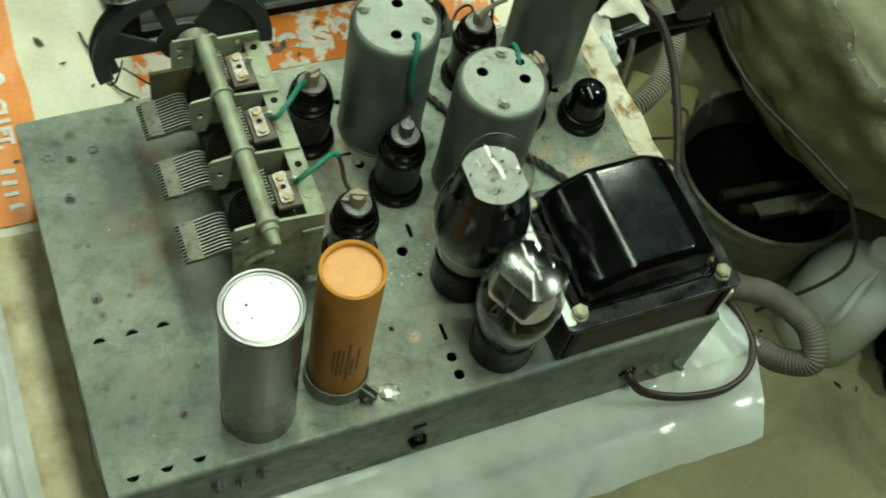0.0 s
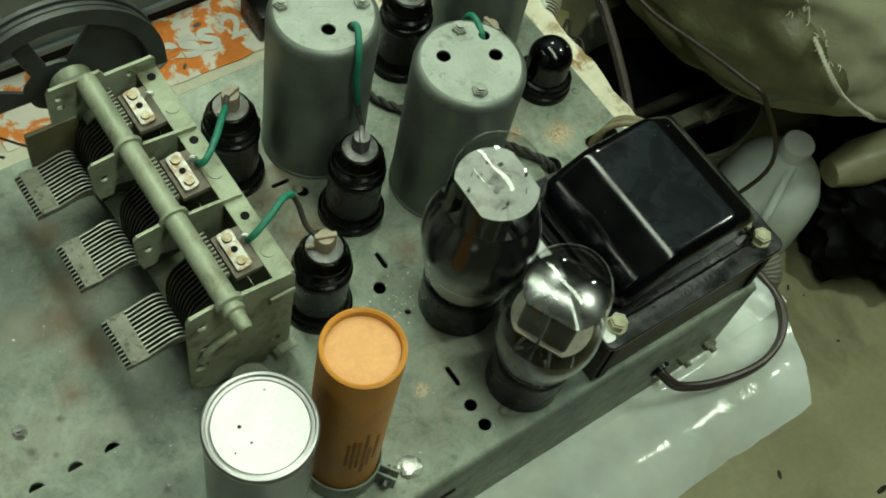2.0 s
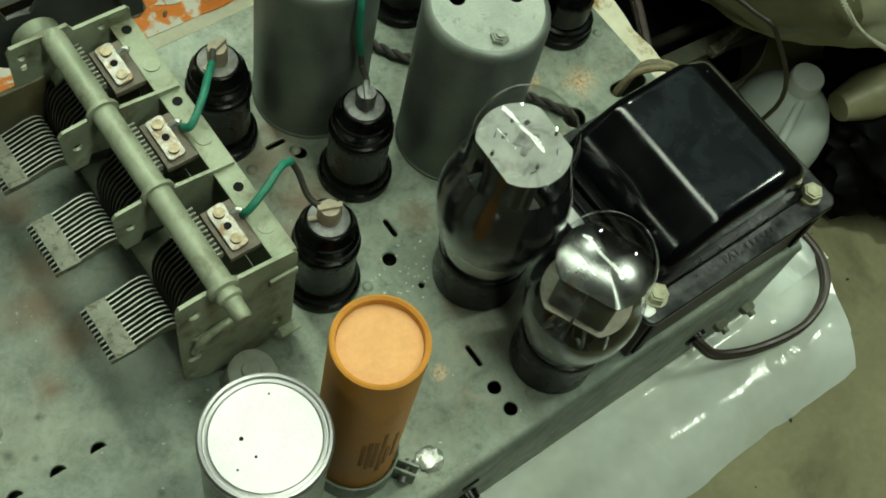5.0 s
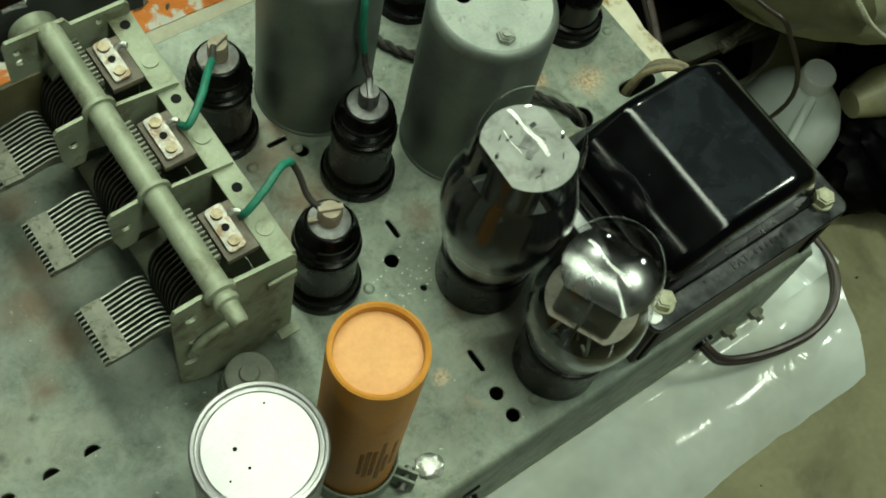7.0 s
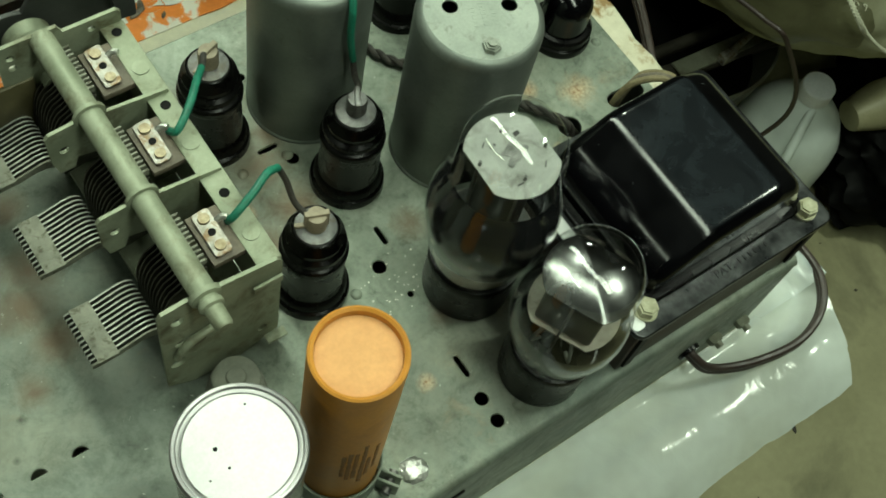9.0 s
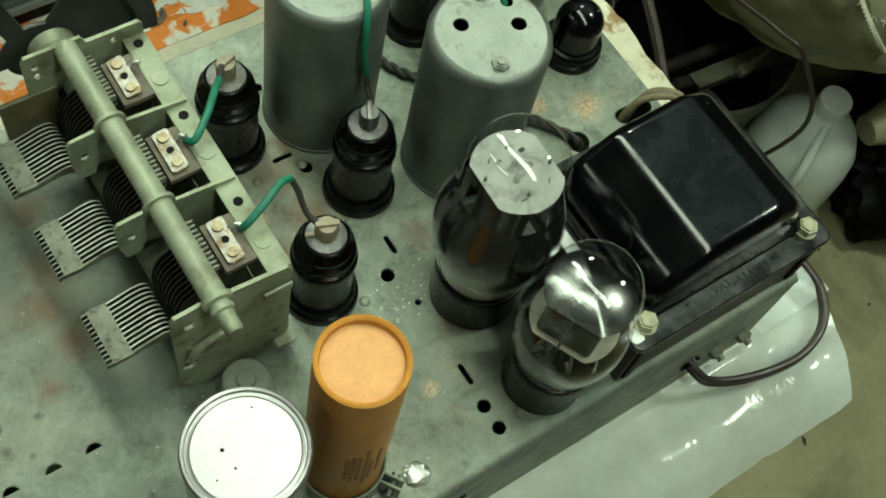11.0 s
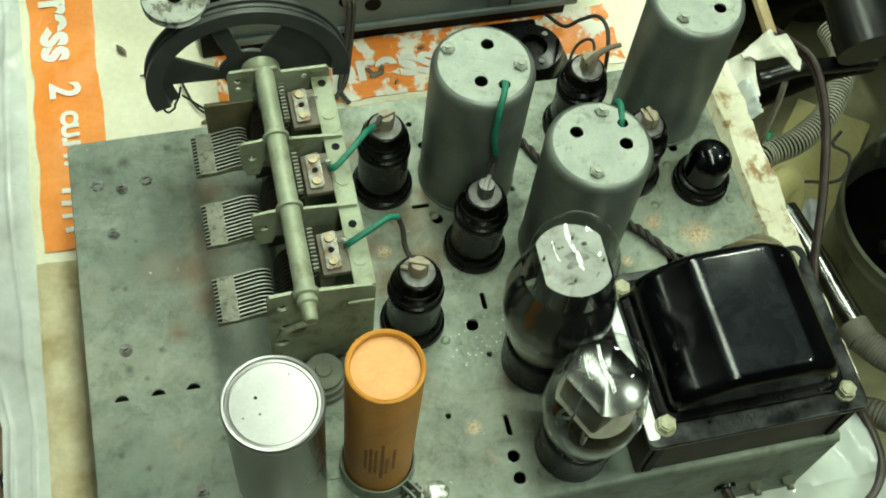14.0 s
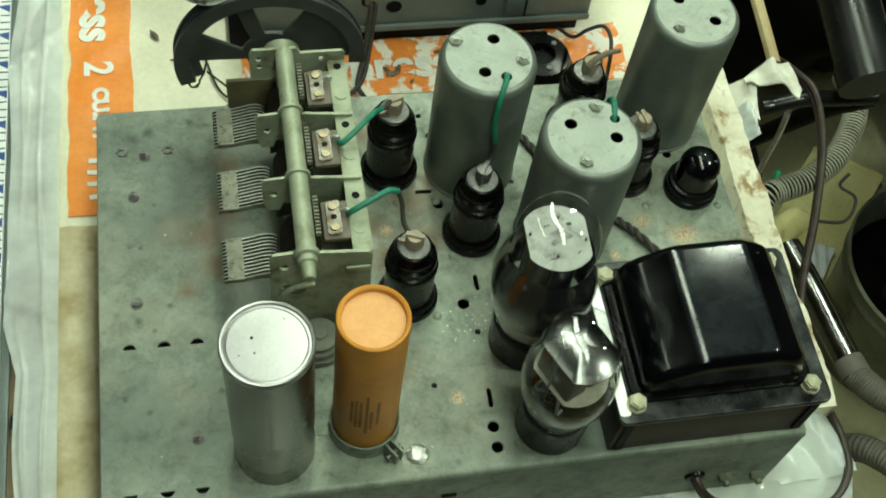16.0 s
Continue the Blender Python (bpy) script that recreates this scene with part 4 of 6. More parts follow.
part("getter_plate", dished(chopped(0.0178, 0.0138, -89), 0.0045, 0.0006), SILVERED, small, "domed silvery getter plate", 50, pose(0, 0, 0.0915))
mesh_part("mica_disc", plate(chopped(0.0180, 0.0140, -89), [slot(-0.005, 0.002, 0.004, 0.001), slot(0.006, -0.004, 0.004, 0.001)], 0.0006), MICA_LOW, small, "beige lower mica spacer", place=pose(0, 0, 0.0620))
for sx in (-0.0068, 0.0068):
    part("anode", block(sx - 0.0060, sx + 0.0060, -0.0118, 0.0118, 0.0628, 0.0838, 0.0018, 3), ANODE, small, "dark carbonised plate")
# added dark layer gives the lower bulb its shaded inside
part("bulb_lining", lathe([(r * 0.970, z) for r, z in small_prof if 0.0295 < z < 0.0600], 56), SMOKE, small, "dark layer added for shade inside the lower bulb")
for sx in (-0.0132, -0.0008, 0.0008, 0.0132):
    part("support_rod", sweep([(sx * 0.5, 0, 0.034), (sx, 0, 0.048), (sx, 0, 0.087)], 0.00055, 8), TIN, small)
for sy in (-0.006, 0.006):
    part("stem_wire", sweep([(-0.004, sy, 0.033), (-0.011, sy * 1.4, 0.042), (-0.010, sy, 0.055), (-0.006, sy * 0.5, 0.0615)], 0.0008, 8), VANE, small, "bright bent stem wire")
part("filament_post", sweep([(0, 0.0010, 0.0630), (0, 0.0010, 0.0740), (0, 0.0010, 0.0850)], 0.0009, 8), VANE, small, "bright filament post")
part("glass_stem", lathe([(0.0150, 0.0300), (0.0120, 0.0320), (0.0075, 0.036), (0.0065, 0.048), (0.0030, 0.0495), (0, 0.0496)], 32, squash=0.6), GLASS, small, "clear glass stem")

big = thing("power_tube", (0.2205, 0.0715, H, 0, 0, -12), "large smoky glass power tube with white mica disc", "radio tube")
part("tube_base", lathe([(0, 0), (0.0184, 0), (0.0192, 0.001), (0.0194, 0.023), (0.0199, 0.0265), (0.0194, 0.0280), (0.0178, 0.0285), (0, 0.0283)], 56), BAKELITE, big)
big_prof = bulb([(0.0185, 0.027), (0.0208, 0.036), (0.0240, 0.049), (0.0262, 0.062), (0.0256, 0.073), (0.0228, 0.084), (0.0207, 0.092), (0.0200, 0.103), (0.0193, 0.1112), (0.0158, 0.1195), (0.0088, 0.1240), (0, 0.1252)])
part("glass_bulb", glass_wall(big_prof), GLASS, big, "clear glass bulb")
part("bulb_lining", lathe([(r * 0.972, z) for r, z in big_prof if 0.0455 < z < 0.0935], 56), SMOKE, big, "smoky grey inside coating")
mesh_part("mica_disc", plate(chopped(0.0178, 0.0146, -80), [], 0.0006), MICA, big, "white mica spacer disc", place=pose(0, 0, 0.1045))
smear = [((0.0042 + 0.0016 * math.sin(3 * a + 1) + 0.0009 * math.sin(7 * a)) * math.cos(a), (0.0042 + 0.0014 * math.sin(2 * a) + 0.0008 * math.sin(5 * a)) * math.sin(a)) for a in (2 * math.pi * k / 40 for k in range(40))]
mesh_part("burn_mark", plate(smear, [], 0.0002), surface("grey_burn_mark", (0.10, 0.10, 0.095), (0.30, 0.30, 0.29), 0.0, (0.4, 0.6), 260, 900, 0.1, 0.0002), big, "grey burnt patch on the mica", place=pose(0.0006, 0.0004, 0.10485))
for x, y, w, h, a in ((-0.0085, 0.0070, 0.0026, 0.0004, 50), (-0.0062, 0.0052, 0.0009, 0.0012, 50), (-0.0046, 0.0060, 0.0008, 0.0011, 50), (0.0050, 0.0080, 0.0024, 0.0018, 20), (0.0100, -0.0070, 0.0026, 0.0004, 60), (-0.0020, -0.0118, 0.0026, 0.0004, 10)):
    part("mica_mark", block(-w / 2, w / 2, -h / 2, h / 2, 0, 0.0002), ANODE, big, "small dark mark on the mica", 0, pose(x, y, 0.1046, 0, 0, a))
part("anode", lathe([(0.0118, 0.050), (0.0122, 0.051), (0.0122, 0.098), (0.0118, 0.099)], 32, squash=0.75), ANODE, big)
for a in range(0, 360, 90):
    part("support_rod", sweep([(0.0130 * math.cos(radians(a)), 0.0105 * math.sin(radians(a)), z) for z in (0.034, 0.06, 0.107)], 0.0006, 8), TIN, big)
mesh_part("mica_disc", plate(ring(0, 0, 0.0190, 24), [], 0.0006), MICA, big, place=pose(0, 0, 0.0495))
part("glass_stem", lathe([(0.0182, 0.0300), (0.0192, 0.0340), (0.0206, 0.0395), (0.0216, 0.0440), (0.0170, 0.0455), (0.0080, 0.0465), (0, 0.0467)], 40), FROSTED, big, "pale band at the foot of the bulb")

# ---- filter capacitors ----
silver = thing("electrolytic_can", (0.0842, 0.0262, H - 0.0026), "tall bare aluminium electrolytic capacitor can", "capacitor")
part("can_wall", lathe([(0, 0), (0.0192, 0), (0.0198, 0.001), (0.0198, 0.1160), (0.0203, 0.1172)], 72), ALU, silver)
part("can_lid", lathe([(0.0203, 0.1172), (0.0203, 0.1188), (0.0197, 0.1198), (0.0188, 0.1196), (0.0184, 0.1186), (0.0180, 0.1186), (0.0172, 0.1188), (0.0168, 0.1185), (0, 0.1186)], 72), ALU_TOP, silver, "matt white aluminium lid")
for x, y, r in ((-0.0062, 0.0035, 0.0006), (-0.0055, -0.0035, 0.0004), (-0.012, -0.004, 0.0003), (0.008, 0.011, 0.0003)):
    part("dirt_speck", lathe([(0, 0.0003), (r, 0.0001), (r * 1.2, 0)], 8), DARK, silver, "dark dirt speck", place=pose(x, y, 0.1186))

orange = thing("cardboard_capacitor", (0.1295, 0.0325, H), "orange cardboard-sleeved capacitor in a metal clamp", "capacitor")
part("sleeve", lathe([(0.0156, 0.006), (0.0160, 0.008), (0.0161, 0.1165), (0.0160, 0.1182), (0.0152, 0.1187), (0.0142, 0.1180), (0.0139, 0.1155)], 64), CARD, orange)
part("end_lid", lathe([(0.0140, 0.1152), (0.0120, 0.1156), (0.0060, 0.1152), (0, 0.1153)], 48), CARD_TOP, orange, "flat orange card lid")
part("clamp_ring", lathe([(0.0166, 0.0), (0.0178, 0.0), (0.0178, 0.0125), (0.0172, 0.0128), (0.0166, 0.0122)], 56), STEEL, orange, "grey steel clamp ring")
ears = bmesh.new()
for dy in (-0.0026, 0.0012):
    box(ears, 0.0155, 0.0265, dy, dy + 0.0012, 0.0005, 0.0115, 0.0004)
part("clamp_ear", ears, STEEL, orange, "steel clamp ears", place=pose(0, 0, 0, 0, 0, -55))
part("screw", disc(bmesh.new(), 0, 0, -0.005, 0.005, 0.0020, 14), TIN, orange, place=pose(0.0126, -0.0185, 0.006, 90, 0, -55))
part("tab", block(-0.024, -0.016, -0.003, 0.003, 0.0, 0.0012, 0.0003), STEEL, orange, "flat mounting tab")
rr = random.Random(3)
for turn, low, count in ((-125, 0.040, 14), (-117, 0.036, 18), (-109, 0.037, 17), (-99, 0.030, 25), (-91, 0.036, 12), (-80, 0.040, 15)):
    for j in range(count):
        a = radians(turn)
        tall = rr.uniform(0.0011, 0.0017)
        part("print_mark", block(-tall / 2, tall / 2, -0.0002, 0.0003, -0.0006, 0.0006), INK, orange, "dark unreadable print", 0,
             pose(0.0161 * math.cos(a), 0.0161 * math.sin(a), low + 0.0017 * j, 0, 0, turn + 90))
blob = bmesh.new()
bmesh.ops.create_icosphere(blob, subdivisions=3, radius=0.006)
for v in blob.verts:
    d = v.co.normalized()
    v.co = Vector((d.x, d.y * 0.9, max(0, d.z) * 0.45)) * (0.006 + 0.0016 * noise.noise(d * 3.1))
tagged(part("solder_blob", blob, SOLDER, place=pose(0.1545, 0.0140, H)), "lumpy dull silver solder blob on the chassis", "solder")

# ---- power transformer ----
tx = thing("power_transformer", (0, 0, H), "glossy black power transformer with brown laminated core", "transformer")
part("core", block(0.2515, 0.3575, 0.0042, 0.0895, 0.0, 0.0362, 0.0006), LAMINATION, tx, "brown laminated iron core")
mesh_part("top_flange", plate(round_rect(0.2498, 0.3588, 0.0026, 0.0910, 0.004), [], 0.0034, 0.0008), FLANGE, tx, "black flange worn to bright metal", place=pose(0, 0, 0.0400))
mesh_part("flange_strip", plate(round_rect(0.2499, 0.2552, 0.0060, 0.0880, 0.0015), [], 0.0008, 0.0003), BARE, tx, "flange edge worn to bare bright steel", place=pose(0, 0, 0.0405))


def rounded(corners, soft, steps=6):
    """A line of corners, each inner corner rounded off over its own length."""
    out = [Vector((*corners[0], 0))]
    for k in range(1, len(corners) - 1):
        a, b, c = (Vector((*corners[j], 0)) for j in (k - 1, k, k + 1))
        p, q = b + (a - b).normalized() * soft[k - 1], b + (c - b).normalized() * soft[k - 1]
        out += [p * (1 - t) ** 2 + b * 2 * t * (1 - t) + q * t * t for t in (j / steps for j in range(steps + 1))]
    return [(v.x, v.y) for v in out + [Vector((*corners[-1], 0))]]


def ridge(corners, y0, y1, end):
    """A long body with a rounded cross-section drawn in x and z, its ends rounded over a length."""
    bm = bmesh.new()
    cx, zb = (corners[0][0] + corners[-1][0]) / 2, corners[0][1]
    half, tall = (corners[-1][0] - corners[0][0]) / 2, max(z for _, z in corners) - zb
    stations = [(end * (1 - math.cos(a)), end * (1 - math.sin(a))) for a in (radians(11.25 * k) for k in range(9))]
    stations = [(y0 + e, i) for e, i in stations] + [(y1 - e, i) for e, i in stations[::-1]]
    loops = [[bm.verts.new((cx + (x - cx) * (1 - i / half), y, zb + (z - zb) * (1 - i / tall))) for x, z in corners] for y, i in stations]
    for a, b in zip(loops, loops[1:]):
        for k in range(len(corners)):
            j = (k + 1) % len(corners)
            bm.faces.new((a[k], a[j], b[j], b[k]))
    bm.faces.new(loops[0][::-1]), bm.faces.new(loops[-1])
    bmesh.ops.recalc_face_normals(bm, faces=bm.faces)
    return bm


section = rounded([(0.2612, 0.0395), (0.2632, 0.0530), (0.2700, 0.0600), (0.2875, 0.0700), (0.3250, 0.0710), (0.3400, 0.0635), (0.3458, 0.0530), (0.3478, 0.0395)],
                  [0.0045, 0.0040, 0.0050, 0.0022, 0.0055, 0.0045])
bell = ridge(section, 0.0146, 0.0838, 0.0064)
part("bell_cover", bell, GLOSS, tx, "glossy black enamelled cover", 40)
skirt = plate(round_rect(0.2580, 0.3505, 0.0125, 0.0860, 0.008), [], 0.0022, 0.001)
mesh_part("cover_rim", skirt, BAKELITE, tx, place=pose(0, 0, 0.0420))
for x, y in ((0.3485, 0.0825), (0.3495, 0.0112), (0.2590, 0.0112), (0.2590, 0.0825)):
    bm = hexagon(bmesh.new(), 0, 0, 0.0012, 0.0058, 0.0044, x * 7)
    disc(bm, 0, 0, 0, 0.0012, 0.0050)
    part("bolt", bm, BOLT, tx, "brassy hex bolt", place=pose(x, y, 0.0400))
for x in (0.2560, 0.3530):
    part("corner_slot", block(x - 0.0024, x + 0.0024, 0.0028, 0.0043, 0.003, 0.034, 0.0004), DARK, tx, "dark gap in the core", 0)
mesh_part("lettering", lettering("PAT.", 0.0052, 0.0001), STAMP, tx, "stamped patent marking", 0, pose(0.300, 0.0082, 0.0402))
for k in range(6):
    part("print_mark", block(-0.0005, 0.0005, -0.0012, 0.0012, 0, 0.0002), STAMP, tx, "stamped number mark", 0, pose(0.3085 + 0.0030 * k, 0.0082, 0.0401))
for k, dx in enumerate((0.0, 0.0034, 0.0065)):
    tagged(part("transformer_lead", sweep([(0.337 + dx * 0.5, 0.1130, H - 0.012), (0.338 + dx * 0.6, 0.1125, H + 0.004), (0.345 + dx, 0.1110 + dx * 0.3, H + 0.013), (0.356 + dx * 0.6, 0.104, H + 0.017), (0.3595 + dx * 0.3, 0.097, H + 0.012), (0.3605, 0.090, H + 0.001), (0.3606, 0.084, H - 0.02)], 0.0017, 8), (TAN_WIRE, PHENOLIC, TAN_WIRE)[k]),
           "tan cloth-covered transformer lead entering the chassis", "wire", "transformer leads")

# ---- three-gang tuning capacitor ----
vc = thing("tuning_capacitor", (0, 0, H), "three-gang tuning capacitor with greenish plated frame", "tuning capacitor")
YP = (0.0905, 0.1330, 0.1725, 0.2105)
ZT = 0.0785


def upright(name, shape, cuts, y, thick=0.0014, mat=PLATED, label=""):
    """A sheet standing across the frame, drawn in x and z, its face at y."""
    return mesh_part(name, plate(shape, cuts, thick), mat, vc, label, place=pose(0, y, 0, 90, 0, 0))


front = [(0.0890, 0.012), (0.0890, ZT - 0.004), (0.0905, ZT - 0.001), (0.1000, ZT), (0.1365, ZT - 0.004), (0.1385, ZT - 0.007), (0.1375, 0.012), (0.120, 0.004), (0.100, 0.004)]
upright("front_plate", front, [ring(0.0945, 0.030, 0.0034, 14), ring(0.0960, 0.066, 0.0026, 12), slot(0.100, 0.046, 0.012, 0.0055), ring(0.1305, 0.020, 0.0022, 12)], YP[0], 0.0016)
mid = [(0.0890, 0.060), (0.0885, ZT - 0.002), (0.0900, ZT), (0.1000, ZT + 0.001), (0.1375, ZT - 0.003), (0.1385, ZT - 0.006), (0.1380, 0.014), (0.1120, 0.014), (0.1110, 0.055), (0.0990, 0.058), (0.0970, 0.052), (0.0910, 0.052)]
for y in YP[1:3]:
    upright("divider_plate", mid, [ring(0.0945, 0.066, 0.0020, 12)], y)
upright("back_plate", [(0.0885, 0.012), (0.0885, ZT + 0.003), (0.0900, ZT + 0.006), (0.1130, ZT + 0.006), (0.1150, ZT + 0.002), (0.1370, ZT + 0.002), (0.1385, ZT), (0.1375, 0.012)],
        [ring(0.0935, ZT - 0.001, 0.0018, 12), ring(0.0935, ZT - 0.007, 0.0018, 12), ring(0.1260, ZT - 0.003, 0.0016, 12)], YP[3], 0.0016)
part("tie_bar", sweep([(0.1065, 0.0895, ZT + 0.0025), (0.1065, 0.150, ZT + 0.0025), (0.1065, 0.2115, ZT + 0.0025)], 0.0048, 24, 3), PLATED, vc, "round plated tie bar")
for y in (*YP[1:3],):
    part("bar_collar", lathe([(0.0046, -0.0009), (0.0063, -0.0008), (0.0064, 0), (0.0063, 0.0008), (0.0046, 0.0009)], 24), PLATED, vc, place=pose(0.1065, y, ZT + 0.0025, 90))
part("front_guide", sweep([(0.0935, 0.0888, 0.0395), (0.0965, 0.0882, 0.0470), (0.1030, 0.0880, 0.0515), (0.1105, 0.0884, 0.0520)], 0.0016, 10), PLATED, vc, "bent guide on the front plate")
part("front_spot", disc(bmesh.new(), 0, 0, 0, 0.0003, 0.0042, 20), OLIVE_CARD, vc, "dark olive disc over the front slot", place=pose(0.1020, 0.0894, 0.0455, 90))
part("front_clip", block(0.1255, 0.1375, 0.0880, 0.0893, 0.0605, 0.0650, 0.0004), PLATED, vc, "folded clip on the front plate")
part("shaft_end", lathe([(0.0062, 0), (0.0058, 0.002), (0.0040, 0.0026), (0.0040, 0.0036), (0.0047, 0.0040), (0.0047, 0.0060), (0.0036, 0.0068), (0.0034, 0.0135), (0.0026, 0.0148), (0, 0.015)], 24), PLATED, vc, "turned shaft end", place=pose(0.1065, 0.0895, ZT + 0.0022, 90))
part("side_rail", block(0.1290, 0.1388, YP[0] + 0.0012, YP[3], ZT - 0.0062, ZT - 0.0050, 0.0004), PLATED, vc)
part("side_skirt", block(0.1376, 0.1388, YP[0] + 0.0012, YP[3], 0.012, ZT - 0.0064, 0.0003), PLATED, vc)
part("lower_rail", block(0.1000, 0.1376, YP[0] + 0.0012, YP[3], 0.010, 0.0116, 0.0003), PLATED, vc)
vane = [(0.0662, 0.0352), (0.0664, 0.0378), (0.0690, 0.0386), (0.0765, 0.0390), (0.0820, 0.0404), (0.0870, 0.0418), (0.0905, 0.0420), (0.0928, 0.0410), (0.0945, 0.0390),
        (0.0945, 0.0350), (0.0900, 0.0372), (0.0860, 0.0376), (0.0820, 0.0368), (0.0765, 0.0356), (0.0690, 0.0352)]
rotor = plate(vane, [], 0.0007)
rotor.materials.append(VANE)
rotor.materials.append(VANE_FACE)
# edges pale, faces near black: lit edges and shaded gaps put into colour
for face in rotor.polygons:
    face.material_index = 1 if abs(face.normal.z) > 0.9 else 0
tip = bpy.data.meshes.new("stator_tip")
tip_bm = block(-0.00125, 0.00125, -0.0004, 0.0004, -0.0015, 0.0015)
tip_bm.to_mesh(tip)
tip_bm.free()
end_vane = plate(vane, [], 0.0007)
end_vane.materials.append(FIN)
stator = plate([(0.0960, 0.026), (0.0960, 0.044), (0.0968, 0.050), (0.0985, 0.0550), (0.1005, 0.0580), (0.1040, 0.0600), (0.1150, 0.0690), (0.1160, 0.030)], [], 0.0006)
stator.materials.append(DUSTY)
for g, y0 in enumerate((0.1022, 0.1442, 0.1858)):
    for k in range(12):
        y = y0 + 0.00208 * k
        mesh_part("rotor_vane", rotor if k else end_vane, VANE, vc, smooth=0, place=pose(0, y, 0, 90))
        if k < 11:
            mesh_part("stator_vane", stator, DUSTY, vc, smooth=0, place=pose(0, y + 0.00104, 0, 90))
    comb = bmesh.new()
    box(comb, 0.0685, 0.0768, y0 - 0.0008, y0 + 0.0237, 0.0386, 0.0397, 0.0002)
    part("vane_strip", comb, FIN, vc, "slotted strip over the vane tips")
    # trimmer on the side rail
    ty = (0.1110, 0.1546, 0.1930)[g]
    trim = part("trimmer", block(-0.0062, 0.0070, -0.0108, 0.0108, 0, 0.0030, 0.0004), PHENOLIC, vc, "brown phenolic trimmer base", place=pose(0.1225, ty, ZT - 0.0085))
    leaf = plate(round_rect(-0.0035, 0.0031, -0.0094, 0.0094, 0.0014), [ring(0, 0.0, 0.0016, 12)], 0.0010, 0.0003)
    mesh_part("spring_leaf", leaf, CHROME, trim, "bright springy metal leaf", place=pose(-0.0006, 0.0004, 0.0052, 0, -9, 0))
    lump = bmesh.new()
    disc(lump, 0, 0.0060, 0.0040, 0.0060, 0.0026, 16, 0.0022)
    disc(lump, 0, -0.0060, 0.0040, 0.0059, 0.0025, 16, 0.0021)
    part("trimmer_screw", lump, TARNISHED, trim, "tarnished brown screw heads", place=pose(-0.0006, 0.0004, 0))
    part("trimmer_hole", disc(bmesh.new(), 0, 0, 0.0050, 0.0054, 0.0015, 12), DARK, trim, place=pose(-0.0006, 0.0004, 0))
    part("solder_lug", sweep([(0.0025, 0.004, 0.0045), (0.0050, 0.0038, 0.0062), (0.0068, 0.0022, 0.0068)], 0.0012, 8), SOLDER, trim, "shiny solder lug")
    for k in range(11):
        mesh_part("stator_tip", tip, FIN, vc, smooth=0, place=pose(0.11375, y0 + 0.001 + 0.00208 * k, ZT - 0.0045))
    for yy, rr2 in ((ty + 0.013, 0.0020), (ty - 0.006, 0.0033)):
        part("rail_rivet" if rr2 > 0.003 else "rail_hole", disc(bmesh.new(), 0, 0, 0, 0.0005 if rr2 > 0.003 else 0.0003, rr2, 18), PLATED if rr2 > 0.003 else DARK, vc, place=pose(0.1340, yy, ZT - 0.0050))
for x, y in ((0.112, 0.0790), (0.112, 0.2050)):
    part("rubber_mount", lathe([(0, 0.0178), (0.0036, 0.0176), (0.0042, 0.0164), (0.0078, 0.0162), (0.0094, 0.0152), (0.0096, 0.0132), (0.0078, 0.0120), (0.0080, 0.0108), (0.0106, 0.0100), (0.0110, 0.0078), (0.0088, 0.0064), (0.0090, 0.0052), (0.0118, 0.0046), (0.0122, 0.0018), (0.0114, 0)], 36), RUBBER, vc, "grey rubber mounting", place=pose(x, y, 0))
part("foot_tab", block(0.1310, 0.1400, 0.0862, 0.0905, 0.010, 0.0114, 0.0004), PLATED, vc)
part("rear_cover", block(0.0755, 0.1000, 0.2095, 0.2120, 0.030, 0.0620, 0.0008), OLIVE_CARD, vc, "olive-brown fibre cover", place=pose(0, 0, 0))

# dial drum on the capacitor's shaft
drum = thing("dial_drum", (0.1005, 0.2300, H + 0.052), "dark grey spoked dial drum with cord groove", "dial drum")
R = 0.0505


def arc(r, a0, a1, n=28):
    return [(r * math.cos(radians(a0 + (a1 - a0) * k / n)), r * math.sin(radians(a0 + (a1 - a0) * k / n))) for k in range(n + 1)]


windows = [arc(R - 0.0085, 114, 153, 14) + arc(0.0150, 163, 126, 8), arc(R - 0.0085, 58, 103, 12) + arc(0.0170, 98, 64, 6)]
shape = arc(R, -6, 200, 60) + arc(R - 0.0115, 200, 182, 6) + arc(0.0125, 190, 350, 16) + arc(R - 0.0115, -4, -6, 2)
mesh_part("drum_web", plate(shape, windows, 0.0022, 0.0004), DIAL, drum, place=pose(0, 0.0050, 0, 90))
rim = bmesh.new()
for depth0, depth1, ro in ((0.000, 0.0022, R + 0.0016), (0.0022, 0.0078, R - 0.0004), (0.0078, 0.0100, R + 0.0016)):
    ringv = []
    for a in range(-6, 201, 3):
        c, s = math.cos(radians(a)), math.sin(radians(a))
        ringv.append([rim.verts.new((rad * c, y, rad * s)) for rad, y in ((R - 0.0070, depth0), (ro, depth0), (ro, depth1), (R - 0.0070, depth1))])
    for a, b in zip(ringv, ringv[1:]):
        for j in range(4):
            rim.faces.new((a[j], a[(j + 1) % 4], b[(j + 1) % 4], b[j]))
    rim.faces.new(ringv[0]), rim.faces.new(ringv[-1][::-1])
bmesh.ops.recalc_face_normals(rim, faces=rim.faces)
part("drum_rim", rim, DIAL, drum, "grooved rim")
part("hub", lathe([(0.0100, 0), (0.0100, 0.006), (0.0085, 0.008), (0.0085, 0.015), (0.0070, 0.017), (0, 0.017)], 40), PLATED, drum, "plated hub", place=pose(0.006, 0.002, 0.006, 90))
